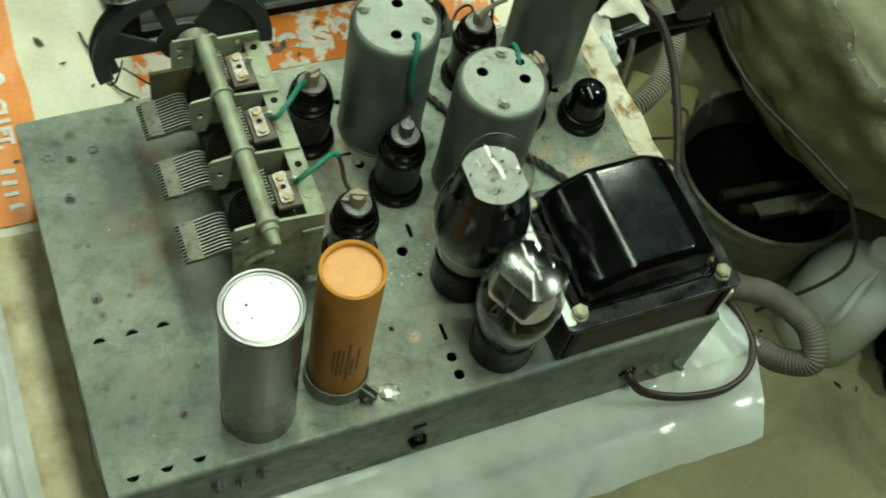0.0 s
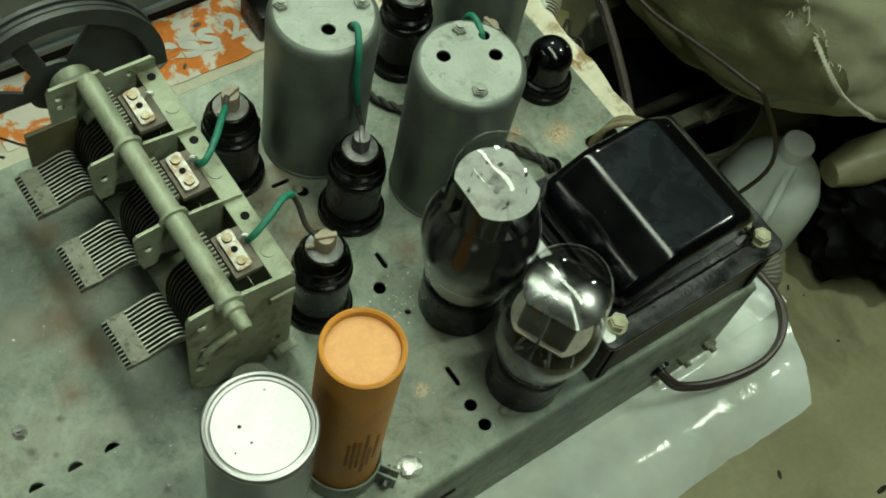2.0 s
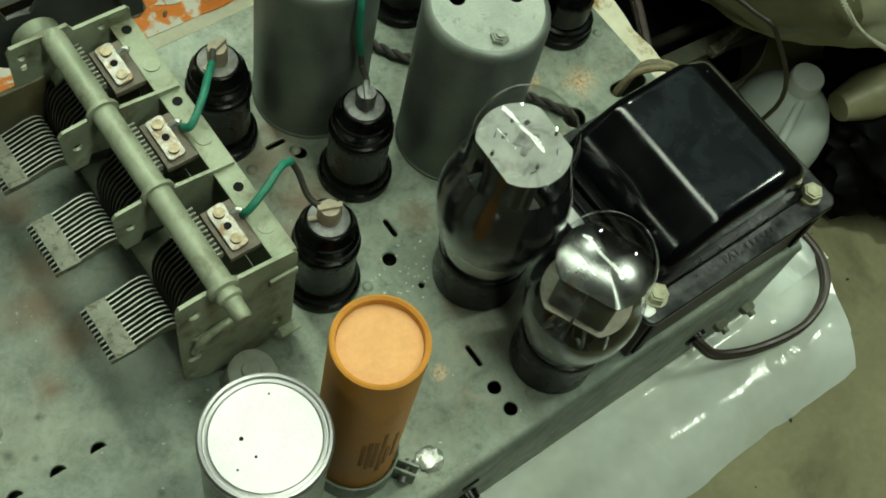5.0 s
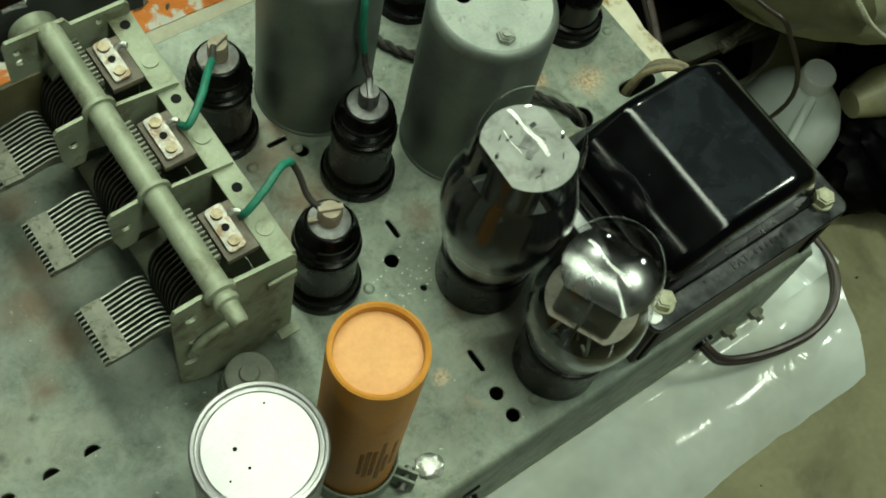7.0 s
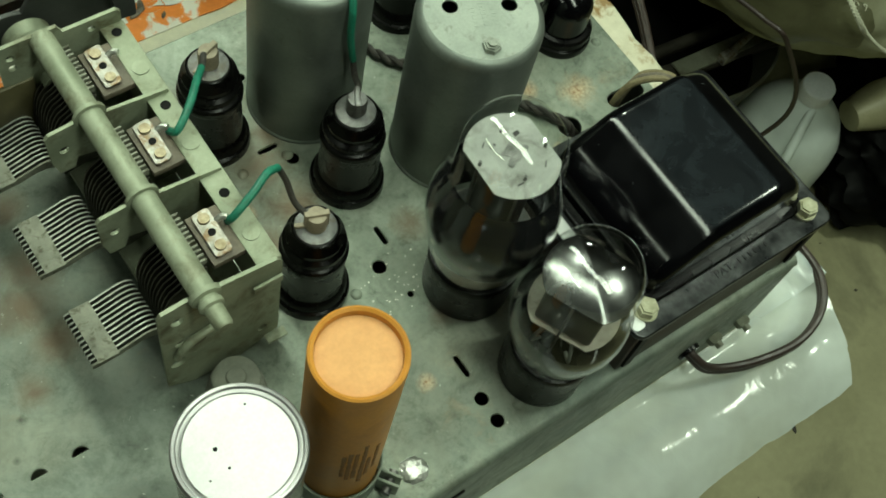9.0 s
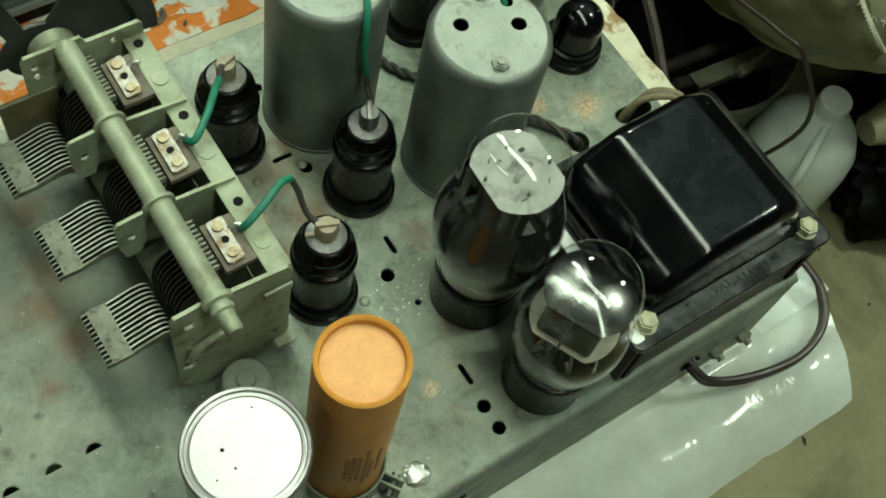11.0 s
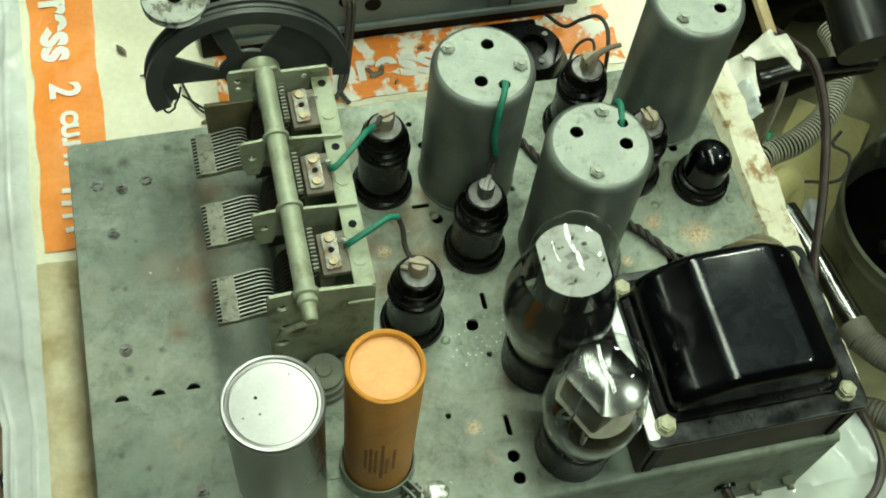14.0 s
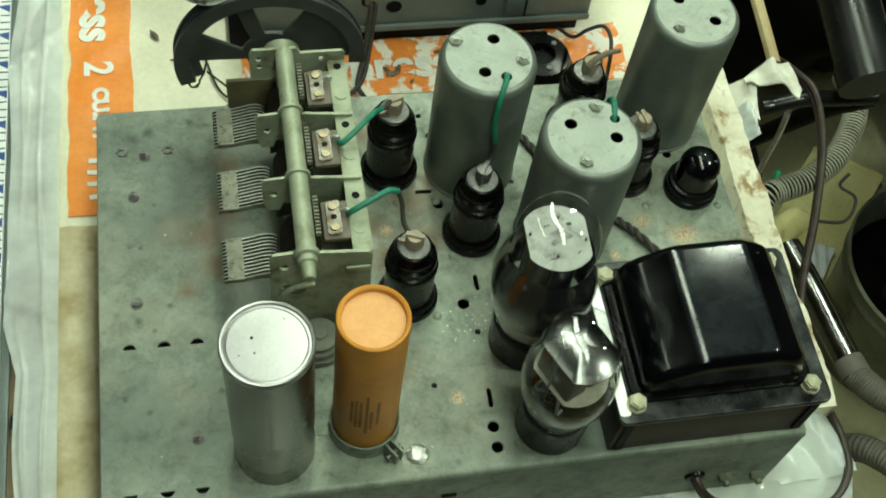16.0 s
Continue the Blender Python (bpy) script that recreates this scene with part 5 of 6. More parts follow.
part("hub_shaft", lathe([(0, 0), (0.0045, 0), (0.0045, 0.030), (0, 0.030)], 20), PLATED, drum, place=pose(0.006, 0.006, 0.006, 90))
part("cord_spring", sweep([(-0.0470, 0.004, -0.0150), (-0.0440, 0.001, -0.0190), (-0.0400, 0.003, -0.0185), (-0.0395, 0.001, -0.0135), (-0.0370, 0.003, -0.0100), (-0.0350, 0.004, -0.0030)], 0.0006, 8), BLACK_WIRE, drum, "bent wire cord hook")
part("dial_cord", sweep([(-0.0350, 0.004, -0.0100), (-0.020, 0.002, -0.028), (-0.010, 0.002, -0.036)], 0.0006, 8), BLACK_WIRE, drum, "thin dark dial cord")

# ---- hookup wires ----
def wire(points, mat, r, label, group="hookup wires"):
    return tagged(part("hookup_wire", sweep(points, r, 10), mat), label, "wire", group)


for pts in ([(0.1292, 0.1132, 0.1500), (0.1310, 0.1110, 0.1560), (0.1400, 0.1140, 0.1592), (0.1490, 0.1190, 0.1585), (0.1546, 0.1209, 0.1548)],
            [(0.1295, 0.1565, 0.1500), (0.1310, 0.1520, 0.1560), (0.1400, 0.1590, 0.1580), (0.1477, 0.1680, 0.1560), (0.1540, 0.1765, 0.1490)],
            [(0.2168, 0.1745, 0.1600), (0.2166, 0.1738, 0.1730), (0.2150, 0.1680, 0.1768), (0.2110, 0.1600, 0.1690), (0.2100, 0.1580, 0.1540), (0.2125, 0.1580, 0.1380)],
            [(0.2673, 0.1430, 0.1600), (0.2676, 0.1450, 0.1690), (0.2690, 0.1530, 0.1715), (0.2695, 0.1590, 0.1660), (0.2690, 0.1610, 0.1500), (0.2680, 0.1612, 0.1100), (0.2670, 0.1615, H + 0.001)]):
    wire(pts, GREEN_WIRE, 0.00155, "green insulated hookup wire to a grid cap")
for pts in ([(0.1546, 0.1209, 0.1548), (0.1565, 0.1180, 0.1480), (0.1570, 0.1120, 0.1400), (0.1600, 0.1060, 0.1360)],
            [(0.1535, 0.1760, 0.1495), (0.1570, 0.1810, 0.1440), (0.1600, 0.1860, 0.1425)],
            [(0.2125, 0.1580, 0.1380), (0.2118, 0.1550, 0.1320), (0.2080, 0.1470, 0.1365), (0.2050, 0.1425, 0.1370)]):
    wire(pts, BLACK_WIRE, 0.0013, "dark braided lead end at a grid cap", "dark lead ends")
for pts in ([(0.2380, 0.2150, H + 0.002), (0.2470, 0.1980, H + 0.003), (0.2550, 0.1830, H + 0.003), (0.2680, 0.170, H + 0.003)], [(0.2840, 0.1430, H + 0.003), (0.2920, 0.1350, H + 0.004), (0.2990, 0.1265, H + 0.004), (0.3090, 0.1130, H + 0.001), (0.3110, 0.1105, H - 0.012)]):
    tagged(part("twisted_wire", twisted(pts, 0.0014, 4), BLACK_WIRE), "dark twisted cloth-covered wire pair on the chassis", "wire", "twisted pairs")
wire([(0.3092, 0.3419, 0.012), (0.2996, 0.2924, 0.06), (0.2985, 0.2718, 0.09), (0.3007, 0.257, 0.11), (0.3015, 0.2443, 0.115), (0.2998, 0.2331, 0.11), (0.2996, 0.2283, 0.092), (0.3005, 0.2274, 0.078)], BLACK_WIRE, 0.0012, "thin black lead looping over the chassis edge", "dark lead ends")
tagged(part("clip_lead", sweep([(0.2734, 0.2037, 0.139), (0.2783, 0.2055, 0.143), (0.2848, 0.2073, 0.145), (0.2918, 0.2078, 0.146)], lambda s: 0.0022 - 0.0010 * s, 12, flat=0.6), PHENOLIC), "stiff brown lead standing off a grid cap", "wire")

# ---- mains cord at the rear ----
def twin_cord(points, r, name, label):
    bm = bmesh.new()
    for dz in (-r * 0.8, r * 0.8):
        sweep([(x, y, z + dz) for x, y, z in points], r, 10, bm=bm)
    return tagged(part(name, bm, BROWN_CORD), label, "cord")


twin_cord([(0.311, 0.010, 0.030), (0.3125, -0.004, 0.027), (0.322, -0.012, 0.018), (0.345, -0.020, 0.013), (0.373, -0.024, 0.012), (0.395, -0.018, 0.012), (0.4085, -0.004, 0.012), (0.413, 0.014, 0.010), (0.414, 0.035, 0.005), (0.416, 0.060, -0.010), (0.430, 0.085, -0.06)], 0.0021, "mains_cord", "brown twin rubber mains cord from the chassis rear")

# ---- dial unit behind the chassis ----
unit = thing("dial_unit", (0.10, 0.345, 0), "blue-grey metal dial housing standing behind the chassis", "dial unit")
# base coloured black for the shade below the housing
part("base_rail", block(-0.021, 0.226, 0.006, 0.110, 0.0, 0.020, 0.001), DARK, unit, "recessed base, black with the housing's shade painted in")
part("housing", block(-0.004, 0.230, 0.000, 0.120, 0.0195, 0.150, 0.0016), BOX_GREY, unit)
part("lip", block(-0.004, 0.230, -0.0026, 0.0002, 0.0185, 0.0235, 0.0006), BOX_GREY, unit)
for x, z, r in ((0.072, 0.046, 0.004), (0.090, 0.040, 0.005), (0.150, 0.041, 0.0035)):
    part("panel_hole", lathe([(r, 0.0006), (r * 1.1, 0)], 20), DARK, unit, "dark hole in the panel", place=pose(x, -0.0002, z, 90))
    part("panel_hole", disc(bmesh.new(), 0, 0, 0, 0.0005, r, 20), DARK, unit, place=pose(x, -0.0002, z, 90))
part("bracket", block(0.168, 0.196, -0.0016, 0.0004, 0.026, 0.060, 0.0005), BOX_GREY, unit, "small riveted bracket plate")
part("seam", block(0.1815, 0.1825, -0.0024, -0.0012, 0.026, 0.060), DARK, unit, "", 0)
part("arm", sweep([(-0.004, 0.012, 0.130), (-0.016, -0.020, 0.142), (-0.026, -0.070, 0.158), (-0.029, -0.096, 0.166)], 0.0034, 10), DIAL, unit, "dark bracket arm")
part("pulley_post", lathe([(0, 0), (0.0022, 0), (0.0022, 0.016), (0, 0.016)], 14), DIAL, unit, place=pose(-0.0296, -0.0982, 0.160))
idler = part("idler_pulley", lathe([(0, 0), (0.0155, 0), (0.0162, 0.0008), (0.0148, 0.0018), (0.0148, 0.0028), (0.0164, 0.0040), (0.0160, 0.0048), (0.0060, 0.0050), (0.0050, 0.0046), (0, 0.0046)], 48), SPOTTED, unit, "grey spotted metal cord pulley", place=pose(-0.0296, -0.0982, 0.1735))
part("pulley_hub", lathe([(0.0036, 0), (0.0034, 0.0014), (0.0016, 0.0020), (0, 0.0021)], 16), DARK, idler, place=pose(0, 0, 0.0046))
for pts in ([(0.1735, 0.3440, 0.050), (0.1730, 0.3380, 0.044), (0.1700, 0.3300, 0.025), (0.1650, 0.3180, 0.010), (0.1620, 0.3080, 0.004), (0.1660, 0.2980, 0.003)],
            [(0.1760, 0.3440, 0.048), (0.1765, 0.3400, 0.046), (0.1725, 0.3290, 0.022), (0.1670, 0.3150, 0.006), (0.1590, 0.3040, 0.004), (0.1500, 0.2990, 0.003)]):
    tagged(part("dial_lead", sweep(pts, 0.0017, 8), BLACK_WIRE), "dark brown frayed lead hanging from the dial housing", "wire", "dial leads")
grom = part("grommet", lathe([(0.0020, 0), (0.0050, 0.001), (0.0050, 0.003), (0.0022, 0.004)], 18), PHENOLIC, unit, "brown lead grommet", place=pose(0.0745, -0.0004, 0.049, 90))

spool = thing("speaker_socket", (0.2790, 0.2860, 0.001), "black round bakelite socket with loose leads on the bag", "socket")
part("socket_body", lathe([(0, 0), (0.0235, 0), (0.0245, 0.003), (0.0240, 0.026), (0.0205, 0.030), (0.0205, 0.046), (0.0180, 0.051), (0.0090, 0.052), (0.0078, 0.047), (0, 0.047)], 40), BAKELITE, spool)
part("socket_ring", lathe([(0.0205, 0.0305), (0.0243, 0.031), (0.0249, 0.036), (0.0208, 0.037)], 40), DIAL, spool, "dark metal ring")
part("socket_bracket", block(-0.030, 0.018, 0.020, 0.046, 0.0, 0.022, 0.002), BAKELITE, spool, "black block behind the socket")
for turn in (40, 160, 280):
    part("pin_hole", disc(bmesh.new(), 0.0125 * math.cos(radians(turn)), 0.0125 * math.sin(radians(turn)), 0.0500, 0.0524, 0.0018, 12), TIN, spool, "small metal contact")
wire([(0.3100, 0.2950, 0.006), (0.3200, 0.3080, 0.018), (0.3270, 0.3000, 0.030), (0.3230, 0.2800, 0.012), (0.3150, 0.2660, 0.004)], BLACK_WIRE, 0.0010, "thin black lead looping on the bag", "dark lead ends")
wire([(0.2640, 0.2560, 0.006), (0.2760, 0.2600, 0.010), (0.2860, 0.2660, 0.008)], BLACK_WIRE, 0.0010, "thin black lead looping on the bag", "dark lead ends")
wire([(0.056, 0.366, 0.003), (0.058, 0.355, 0.003), (0.061, 0.343, 0.003), (0.066, 0.322, 0.003), (0.071, 0.310, 0.003), (0.082, 0.299, 0.003)], BLACK_WIRE, 0.0008, "thin dark dial cord lying on the bag", "dark lead ends")

# ---- measuring rail beside the bag ----
rail = thing("measuring_rail", (-0.0690, 0.10, -0.0120), "white measuring rail with blue marks on grey metal", "measuring rail")
part("rail_body", block(0.000, 0.0055, -0.40, 0.62, 0, 0.004, 0.001), BOX_GREY, rail)
part("scale_face", block(-0.034, -0.0005, -0.40, 0.62, 0, 0.0052, 0.0006), SCALE_WHITE, rail, "white scale face")
tri_mark = plate([(-0.0035, -0.0038), (0.0035, -0.0038), (0.0022, 0.0044)], [], 0.0003)
tri_mark.materials.append(BLUE_INK)
tick = plate(rect(-0.003, 0.003, -0.0004, 0.0004), [], 0.0003)
tick.materials.append(BLACK_INK)
for k in range(-15, 24):
    mesh_part("scale_mark", tri_mark, BLUE_INK, rail, smooth=0, place=pose(-0.0050, 0.0254 * k, 0.0055, 0, 0, 90))
    for j in range(1, 4):
        mesh_part("scale_tick", tick, BLACK_INK, rail, smooth=0, place=pose(-0.0040, 0.0254 * k + 0.00635 * j, 0.0055))
part("rail_knob", lathe([(0, 0), (0.006, 0), (0.0065, 0.006), (0.0050, 0.010), (0, 0.011)], 24), BAKELITE, rail, "black clamp knob", place=pose(0.0130, -0.0090, 0.0))

# ---- clutter beside and below the bench ----
rag = thing("cloth_rag", (0.468, 0.312, -0.022), "crumpled white cloth rag hung over a black handle", "rag")


def rag_fold(x, y):
    """A folded corner: broad at the back, running out to two points in front."""
    u, v = x, y
    wide = 1.0 - 0.55 * abs(v - 0.25) if v > 0.25 else 1.0 - 0.35 * (0.25 - v)
    px = 0.004 + 0.0235 * u * wide + 0.004 * v
    py = -0.006 + 0.015 * v - 0.005 * u * (1 - v) - 0.005 * u * u * (1 - v)
    return Vector((px, py, 0.010 * (1 - u * u) * v + 0.0035 * math.sin(5 * u + 3 * v) - 0.004 * max(0.0, u) * (1 - v) + wrinkle(px, py, 60, 0.0025, 8)))


part("cloth", sheet(-1, 1, 0, 1, 36, 30, rag_fold, 0.0014), RAG, rag, smooth=60)
tail = sheet(-0.015, 0.013, -0.030, 0.004, 20, 24, lambda x, y: Vector((x * (1 + 9 * y) - 0.018, y + 0.001, -0.008 + 0.004 * math.sin(x * 160) + wrinkle(x, y, 50, 0.003, 3) - 0.35 * abs(y))), 0.0012)
part("cloth_tail", tail, RAG, rag, smooth=60)

handle = thing("vacuum_cleaner", (0.5060, 0.3420, -0.100), "black shop vacuum with a bar handle behind the bench", "vacuum cleaner")
part("bar", sweep([(0, 0, 0), (0.030, 0.002, 0.004), (0.060, 0.002, 0.002), (0.097, 0.002, 0.000)], 0.0068, 20), BLACK_PLASTIC, handle)
part("bar_end", lathe([(0.0074, -0.004), (0.0078, 0), (0.0074, 0.005), (0, 0.006)], 24), BLACK_PLASTIC, handle, place=pose(0, 0, 0, 0, -92, 0))
part("tank", lathe([(0, -0.814), (0.125, -0.814), (0.135, -0.80), (0.135, -0.42), (0.115, -0.38), (0.05, -0.36), (0, -0.355)], 40), DARK, handle, "black vacuum tank", place=pose(0.075, 0.235, 0))
part("stem", sweep([(0.092, 0.002, 0.000), (0.094, 0.060, -0.10), (0.080, 0.200, -0.40)], 0.009, 16), DARK, handle)

pipe = thing("vacuum_pipe", (0.5770, 0.3360, -0.060), "thick glossy black vacuum pipe leaning by the bench", "pipe")
part("pipe_wall", sweep([(0, 0, 0), (0.001, 0.060, 0.012), (0.006, 0.360, 0.070)], 0.0240, 40, 4), BLACK_PLASTIC, pipe)
part("pipe_rest", sweep([(0.004, 0.30, 0.058), (0.004, 0.31, -0.3), (0.004, 0.30, FLOOR + 0.065)], 0.02, 16), DARK, pipe, "dark pipe support")
part("pipe_mouth", sweep([(0, -0.008, -0.002), (0, 0.010, 0.002)], 0.0252, 40, 3), BLACK_PLASTIC, pipe, "black pipe collar")


def even(points, count):
    """The same smooth line, cut into even lengths."""
    line = curve_points(points, 30)
    run = [0.0]
    for a, b in zip(line, line[1:]):
        run.append(run[-1] + (b - a).length)
    out, k = [], 0
    for j in range(count + 1):
        want = run[-1] * j / count
        while k < len(run) - 2 and run[k + 1] < want:
            k += 1
        out.append(line[k].lerp(line[k + 1], (want - run[k]) / max(1e-9, run[k + 1] - run[k])))
    return out


def coil(points, r, turns, wire_r):
    """A wire wound round a line."""
    line = even(points, turns * 14)
    side, out = None, []
    for k, p in enumerate(line):
        way = (line[min(k + 1, len(line) - 1)] - line[max(k - 1, 0)]).normalized()
        side = way.orthogonal().normalized() if side is None else (side - way * side.dot(way)).normalized()
        a = 2 * math.pi * k / 14
        out.append(p + (side * math.cos(a) + way.cross(side) * math.sin(a)) * r)
    return sweep(out, wire_r, 6, 1)


way = [(0.675, 0.478, -0.515), (0.694, 0.499, -0.5), (0.711, 0.507, -0.5), (0.726, 0.511, -0.5), (0.749, 0.517, -0.5), (0.776, 0.531, -0.5), (0.804, 0.550, -0.5), (0.831, 0.580, -0.5), (0.850, 0.609, -0.5), (0.860, 0.640, -0.5), (0.862, 0.680, -0.505)]
hose = thing("corrugated_hose", (0, 0, 0), "cream ribbed vacuum hose curving behind the bench", "hose")
part("hose_skin", sweep(way, 0.0142, 24), DARK, hose, "dark hose wall between the ribs")
part("hose_rib", coil(way, 0.0148, 60, 0.0013), HOSE, hose, "cream spiral rib")
tagged(part("wooden_lath", sweep([(0.536, 0.352, -0.115), (0.524, 0.333, -0.125), (0.508, 0.313, -0.140), (0.500, 0.300, -0.20), (0.498, 0.290, -0.5), (0.497, 0.280, FLOOR + 0.005)], 0.0030, 8, flat=0.5), PHENOLIC), "thin brown wooden lath leaning behind the bench", "lath")
loop = [(0.707, 0.250, -0.468), (0.724, 0.222, -0.464), (0.748, 0.204, -0.460), (0.768, 0.180, -0.460), (0.780, 0.145, -0.462), (0.774, 0.115, -0.480), (0.752, 0.135, -0.505), (0.735, 0.170, -0.520), (0.715, 0.20, -0.56), (0.700, 0.25, -0.75), (0.690, 0.30, FLOOR + 0.03)]
vacuum = thing("vacuum_hose", (0, 0, 0), "dusty grey ribbed vacuum hose with a chrome wand", "hose")
part("hose_wall", sweep(loop, lambda s: 0.0155 * (1 + 0.030 * math.sin(2 * math.pi * s * 100)), 26, 60), HOSE_DARK, vacuum, "dusty grey ribbed hose", 80)
part("wand", sweep([(0.687, 0.416, -0.474), (0.695, 0.353, -0.470), (0.702, 0.297, -0.470), (0.707, 0.253, -0.468)], 0.0150, 28, 6), POLISHED, vacuum, "polished chrome wand", 60)
part("wand_cuff", sweep([(0.7055, 0.266, -0.4690), (0.7085, 0.246, -0.4675)], 0.0168, 24, 3), HOSE_DARK, vacuum, "grey rubber cuff")

foam = thing("foam_offcut", (1.000, 0.680, FLOOR, 0, 0, -37), "yellow foam offcut lying on the floor behind the bench", "foam offcut")


def foam_shape(x, y):
    return Vector((x * (1 - 0.9 * max(0.0, y - 0.08)) + wrinkle(x, y, 9, 0.006), y + wrinkle(x, y, 9, 0.004, 4), 0.030 + wrinkle(x, y, 8, 0.006, 2) - 0.15 * max(0.0, abs(x) - 0.035)))


part("foam_sheet", sheet(-0.078, 0.046, -0.165, 0.138, 22, 40, foam_shape, 0.028), YELLOW, foam, smooth=50)
tagged(part("green_cable_tie", sweep([(0.708, 0.512, -0.522), (0.718, 0.529, -0.494), (0.729, 0.539, -0.522)], 0.0048, 12), GREEN_TAPE), "scrap of green tape among the clutter", "tape")
tagged(part("thin_wire_loop", sweep([(0.749, 0.471, -0.515), (0.783, 0.458, -0.501), (0.800, 0.480, -0.488), (0.783, 0.496, -0.482), (0.800, 0.512, -0.482)], 0.0020, 8), BLACK_WIRE), "thin black wire loop round the hose", "wire")
tagged(part("foam_scrap", sweep([(0.729, 0.471, -0.637), (0.763, 0.519, -0.630), (0.800, 0.542, -0.637), (0.810, 0.526, -0.692), (0.800, 0.500, -0.80), (0.79, 0.49, FLOOR + 0.02)], 0.020, 12), YELLOW, smooth=60), "pale yellow foam scrap under the hose", "foam scrap")
stick = thing("wooden_stick", (0.488, 0.345, -0.036), "pale wooden stick standing behind the rag", "stick")
part("stick_body", sweep([(0.0, -0.010, 0), (0.002, 0.050, 0.006), (0.006, 0.200, 0.020)], 0.0050, 8), PALE_WOOD, stick)
part("stick_foot", sweep([(0.003, 0.10, 0.008), (0.004, 0.10, -0.4), (0.004, 0.10, FLOOR + 0.037)], 0.0050, 8), PALE_WOOD, stick)
twin_cord([(0.500, 0.360, -0.058), (0.508, 0.335, -0.048), (0.5165, 0.310, -0.046), (0.5120, 0.268, -0.055), (0.4900, 0.212, -0.062), (0.4660, 0.160, -0.072), (0.4480, 0.100, -0.09), (0.446, 0.070, -0.20), (0.445, 0.05, -0.6), (0.46, 0.04, FLOOR + 0.006)], 0.0028, "lamp_cord", "dark brown twin lamp cord hanging past the bench")

# tall pail with scrap
pail = thing("metal_pail", (1.030, 0.482, FLOOR), "dull dented galvanised pail holding dark scrap bars", "pail")
TOP = 0.222
part("pail_wall", lathe([(0, 0), (0.112, 0), (0.114, 0.004), (0.1345, TOP - 0.036), (0.1390, TOP - 0.031), (0.1360, TOP - 0.024), (0.1390, TOP - 0.004), (0.1430, TOP), (0.1395, TOP + 0.004), (0.1350, TOP - 0.005), (0.1100, 0.008), (0, 0.008)], 64), GALV, pail)
part("lug", sweep([(-0.034, 0.128, TOP - 0.024), (-0.039, 0.136, TOP + 0.005), (-0.024, 0.137, TOP + 0.010), (-0.015, 0.141, TOP - 0.018)], 0.007, 10), GALV, pail, "bent pail lug")
# black disc below the rim stands for the pail's inner shade
part("pail_shade", lathe([(0, TOP - 0.055), (0.07, TOP - 0.060), (0.131, TOP - 0.066)], 32), DARK, pail, "black disc standing in for shade inside the pail")
for x0, y0, x1, y1, z, r in ((0.918, 0.450, 1.173, 0.426, -0.690, 0.0090), (0.930, 0.418, 1.180, 0.362, -0.684, 0.0085), (0.948, 0.396, 1.160, 0.372, -0.676, 0.0060)):
    tagged(part("scrap_bar", sweep([(x0, y0, z), ((x0 + x1) / 2, (y0 + y1) / 2, z + 0.002), (x1, y1, z + 0.006)], r, 14), SCRAP), "dark dusty metal bar lying across the pail", "bar", "scrap bars")
slats = plate([(0.0, -0.012), (0.215, -0.030), (0.222, -0.006), (0.0, 0.010)], [], 0.004, 0.001)
tagged(mesh_part("flat_strip", slats, GALV, place=pose(0.945, 0.405, -0.667)), "grey flat metal strip lying across the pail", "metal strip")
clampy = thing("pipe_clamp", (1.012, 0.384, -0.668), "small shiny screw clamp on the scrap bars", "clamp")
part("clamp_jaw", block(-0.011, 0.011, -0.007, 0.007, 0, 0.016, 0.002), CHROME, clampy)
part("clamp_screw", sweep([(0, 0, 0.012), (0.036, 0.007, 0.014), (0.066, 0.014, 0.016)], 0.005, 10), CHROME, clampy)
tagged(part("hanging_cable", sweep([(0.846, 0.575, -0.385), (0.858, 0.520, -0.425), (0.878, 0.455, -0.450), (0.899, 0.395, -0.455), (0.920, 0.330, -0.460), (0.938, 0.292, -0.480), (0.985, 0.262, -0.62), (1.02, 0.345, FLOOR + 0.004)], 0.0030, 10), BROWN_CORD), "thin dark cable hanging in front of the sack", "cable")

# water jug
jug = thing("water_jug", (1.105, 0.290, FLOOR), "milky plastic gallon jug with white cap on the floor", "jug")
part("jug_body", lathe([(0, 0), (0.066, 0), (0.074, 0.008), (0.076, 0.060), (0.076, 0.120), (0.073, 0.150), (0.060, 0.180), (0.040, 0.205), (0.024, 0.220), (0.021, 0.226), (0.021, 0.236)], 48), JUG, jug, "", 50)
part("jug_cap", lathe([(0.0225, 0.226), (0.0232, 0.229), (0.0228, 0.247), (0.0212, 0.2495), (0, 0.250)], 40), SCALE_WHITE, jug, "white screw cap")
part("jug_handle", sweep([(-0.012, -0.016, 0.218), (-0.040, -0.030, 0.205), (-0.066, -0.046, 0.165), (-0.064, -0.042, 0.110)], 0.0065, 16), JUG, jug, "moulded jug handle")
bottle = thing("pale_bottle", (1.215, 0.235, FLOOR), "pale yellowed plastic bottle lying among dark scrap", "bottle")
part("bottle_body", sweep([(-0.03, 0.02, 0.16), (0.02, 0.01, 0.165), (0.09, -0.01, 0.18), (0.17, -0.04, 0.20)], lambda s: 0.022 + 0.014 * min(1, s * 3), 20), YELLOWED, bottle)
part("bottle_rest", block(0.0, 0.12, -0.06, 0.05, 0, 0.135, 0.01), DARK, bottle, "dark block beneath")

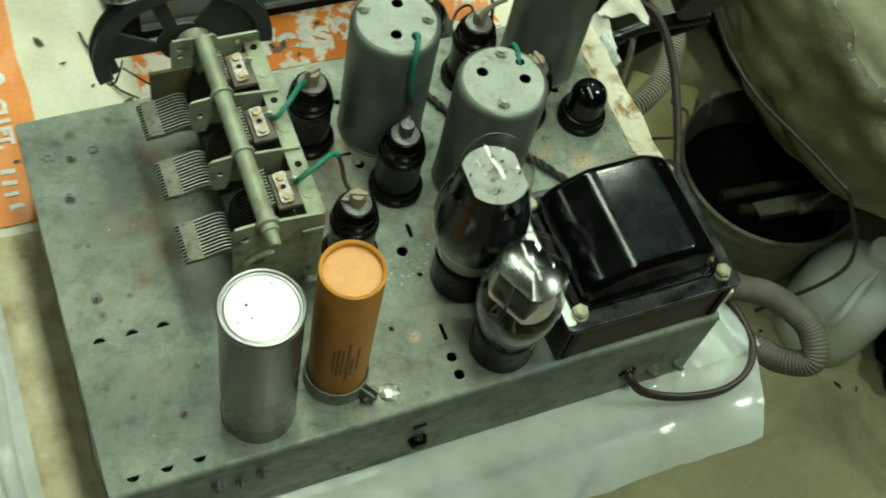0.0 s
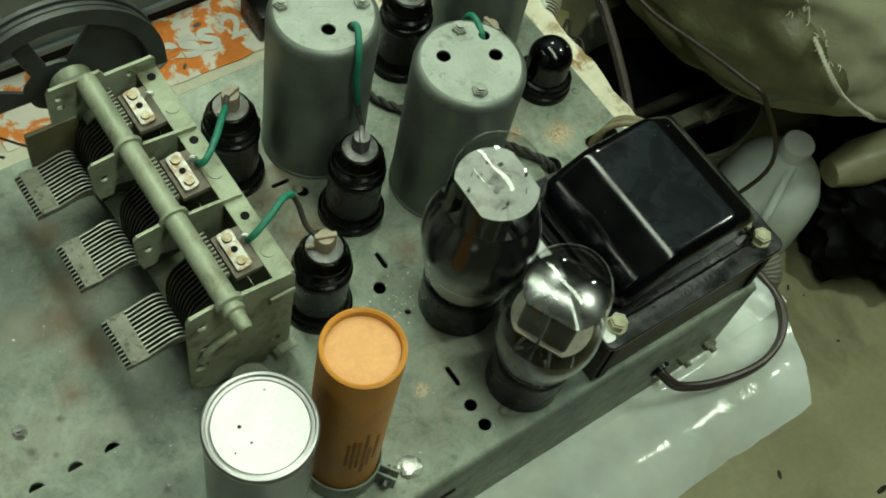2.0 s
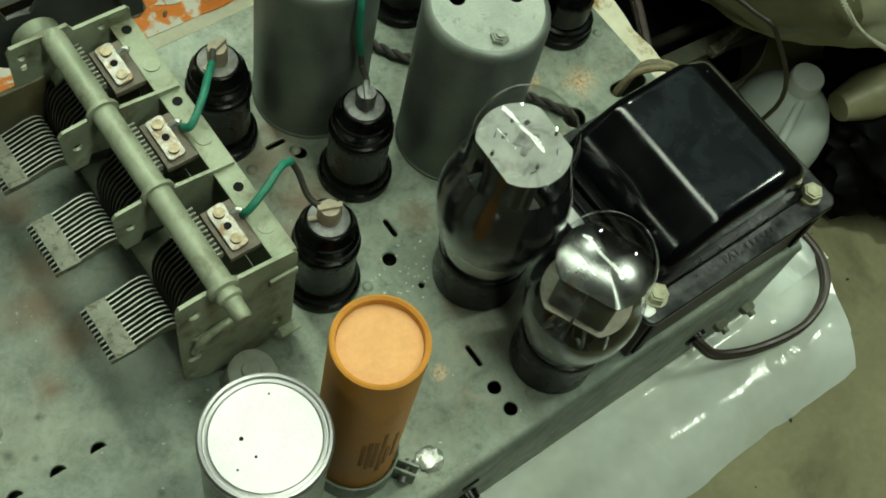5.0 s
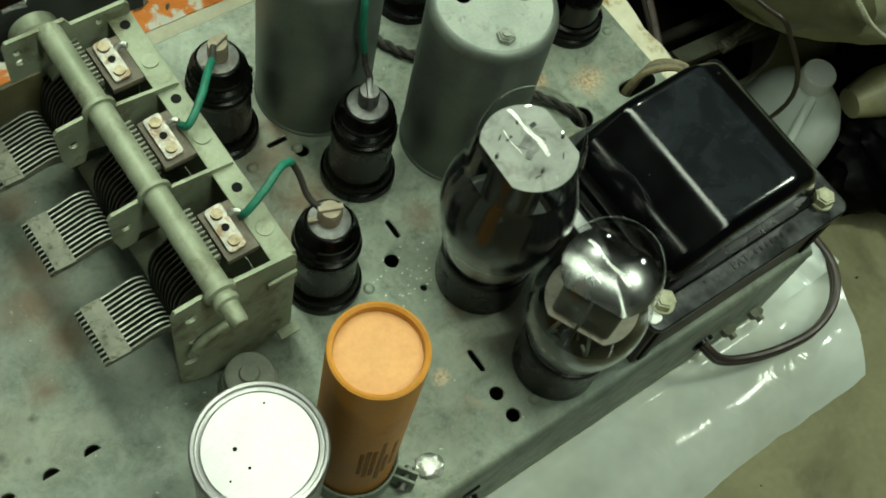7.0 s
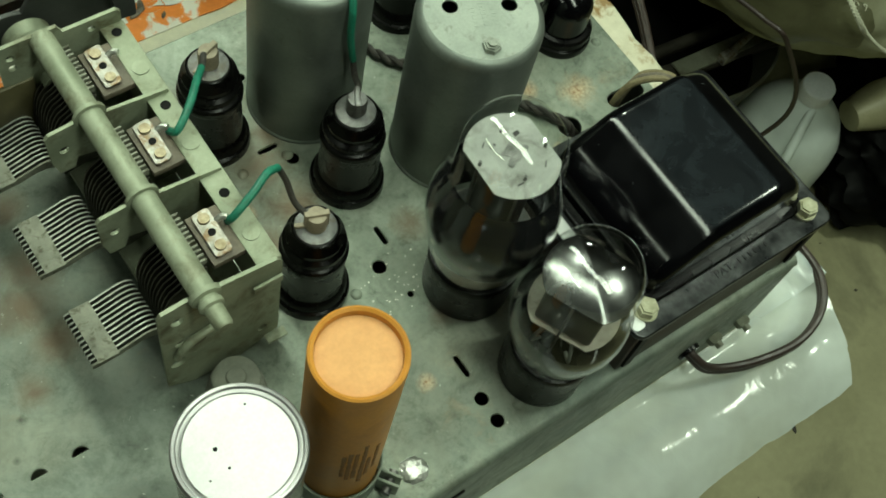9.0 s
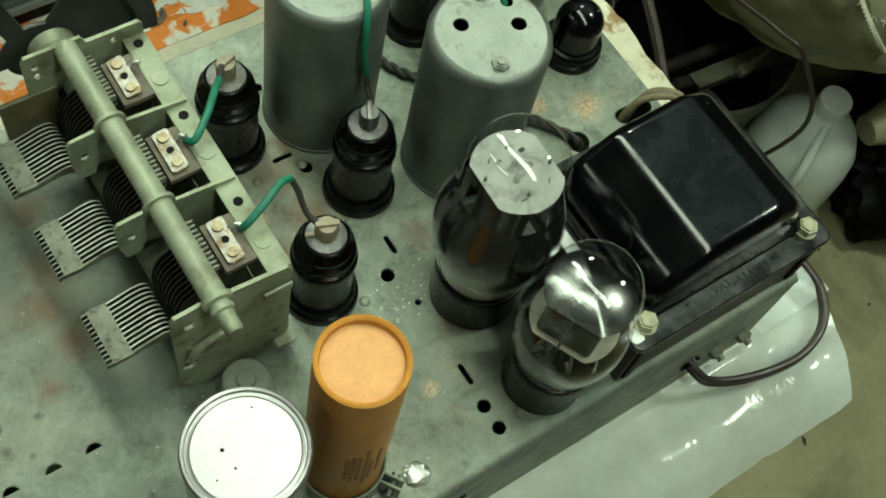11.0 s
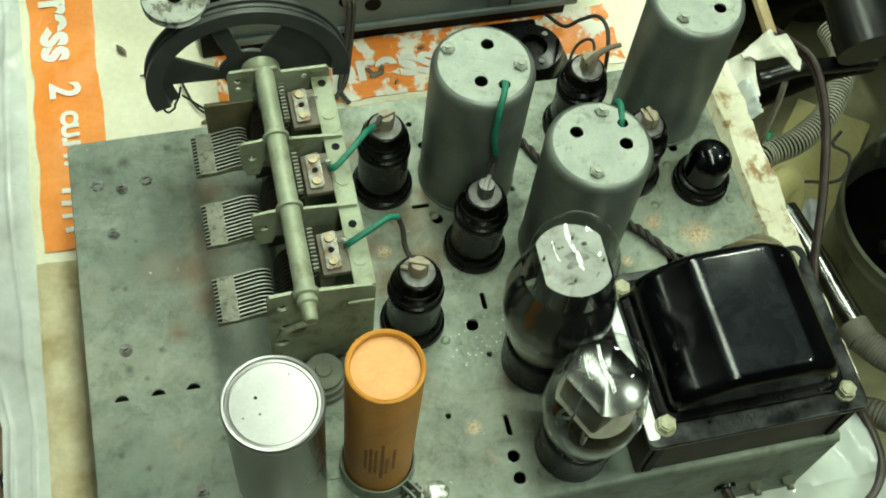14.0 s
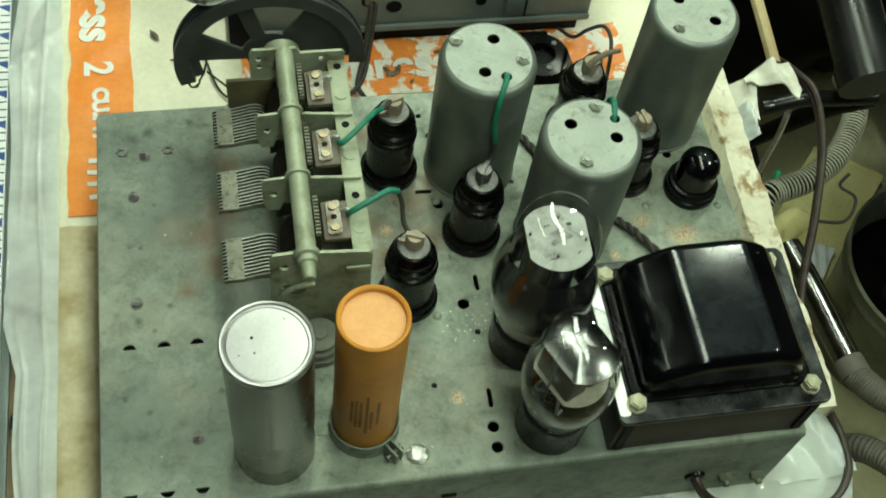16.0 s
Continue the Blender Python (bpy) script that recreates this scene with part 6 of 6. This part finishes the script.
# sack piled on the floor, and black lumps added for the dark areas round it
def lump(name, centre, size, seed, rough, mat, label, category, low=FLOOR):
    bm = bmesh.new()
    bmesh.ops.create_icosphere(bm, subdivisions=5, radius=1)
    for v in bm.verts:
        d = v.co.normalized()
        k = 1 + rough * noise.fractal(d * 1.7 + Vector((seed, 0, 0)), 0.9, 2.1, 5) + 0.35 * rough * abs(noise.noise(d * 5 + Vector((0, seed, 0))))
        p = Vector((d.x * size[0], d.y * size[1], d.z * size[2])) * k + Vector(centre)
        p.z = max(p.z, low)
        v.co = p
    return tagged(part(name, bm, mat, smooth=70), label, category)


lump("black_bag", (0.86, 1.24, -0.62), (0.52, 0.36, 0.36), 8.0, 0.18, DARK, "crumpled black plastic bag slumped on the floor", "bag")
lump("black_bag", (1.52, 0.86, -0.76), (0.34, 0.36, 0.21), 5.0, 0.12, DARK, "crumpled black plastic bag slumped on the floor", "bag")
lump("black_bag", (1.38, 0.20, -0.84), (0.22, 0.17, 0.09), 6.0, 0.3, DARK, "crumpled black plastic bag slumped on the floor", "bag")
SACK_AT, SACK_SIZE = Vector((1.225, 0.530, -0.46)), (0.318, 0.330, 0.200)


def sack_point(d, swell=1.0):
    k = swell * (1 + 0.12 * noise.fractal(d * 1.4 + Vector((3, 0, 0)), 1.2, 2.1, 3) + 0.05 * abs(noise.noise(d * 4 + Vector((0, 3, 0)))))
    return Vector((d.x * SACK_SIZE[0], d.y * SACK_SIZE[1], d.z * SACK_SIZE[2])) * k + SACK_AT


def ball(detail):
    bm = bmesh.new()
    bmesh.ops.create_icosphere(bm, subdivisions=detail, radius=1)
    return bm


sack = thing("plastic_sack", (0, 0, 0), "olive crumpled plastic sack resting on black lumps", "sack")
bm = ball(6)
for v in bm.verts:
    v.co = sack_point(v.co.normalized())
part("sack_skin", bm, SACK, sack, smooth=70)

cover = thing("burlap_cover", (0, 0, 0), "pale frayed burlap draped over the sack", "cloth")
def cover_depth(c):
    """How far inside the burlap's edge a point of the sack lies."""
    return min(0.911 * c.x + 0.41 * c.y - 1.047, c.x - 0.975) + wrinkle(c.x, c.y, 9, 0.012, 2) + wrinkle(c.x, c.y, 50, 0.003, 4)


bm = ball(6)
rim_points = []
for v in bm.verts:
    d = v.co.normalized()
    inside = cover_depth(sack_point(d))
    v.co = sack_point(d, 1.0 + max(-0.03, min(0.022, inside * 1.2)))
    if abs(inside) < 0.004 and v.co.z > -0.45:
        rim_points.append(sack_point(d, 1.006))
part("burlap", bm, BURLAP, cover, smooth=70)
fr = random.Random(9)
fringe = bmesh.new()
for p in rim_points[::2]:
    for _ in range(2):
        q = p + Vector((fr.uniform(-0.006, 0.002), fr.uniform(-0.006, 0.001), fr.uniform(-0.003, 0.003)))
        sweep([p, q, q + Vector((fr.uniform(-0.005, 0.001), fr.uniform(-0.005, 0.001), fr.uniform(-0.004, 0.001)))], 0.0006, 5, 3, bm=fringe)
tagged(part("fringe", fringe, STRING, cover, "frayed thread fringe"), kind="stuff")
part("string", twisted([(0.998, 0.312, -0.412), (0.984, 0.264, -0.420), (1.005, 0.245, -0.450), (1.051, 0.224, -0.490), (1.099, 0.211, -0.520), (1.20, 0.18, -0.55)], 0.0020, 26), STRING, cover, "white twisted string hanging from the edge")

flap = sheet(-0.006, 0.006, -0.016, 0.014, 18, 34, lambda x, y: Vector((x * (1 - 6 * y) + 0.1 * y, y, 0.005 * math.sin(x * 260 + y * 60) + wrinkle(x, y, 90, 0.004, 3))), 0.0006)
flap_thing = thing("plastic_scrap", (0.4460, 0.2790, -0.030), "crumpled clear plastic scrap wedged beside the bench", "plastic scrap", "plastic scraps")
part("scrap_film", flap, POLY_CLEAR, flap_thing, smooth=70)
paper = thing("paper_scrap", (0.952, 0.610, FLOOR + 0.036, 0, 0, -30), "crumpled bluish white paper scrap on the yellow foam", "paper scrap")
part("scrap_sheet", sheet(-0.016, 0.016, -0.034, 0.030, 14, 26, lambda x, y: Vector((x + 0.12 * y, y, 0.004 + 0.004 * abs(math.sin(x * 190 + y * 70)) + wrinkle(x, y, 60, 0.004, 6))), 0.0008), SCALE_WHITE, paper, smooth=60)
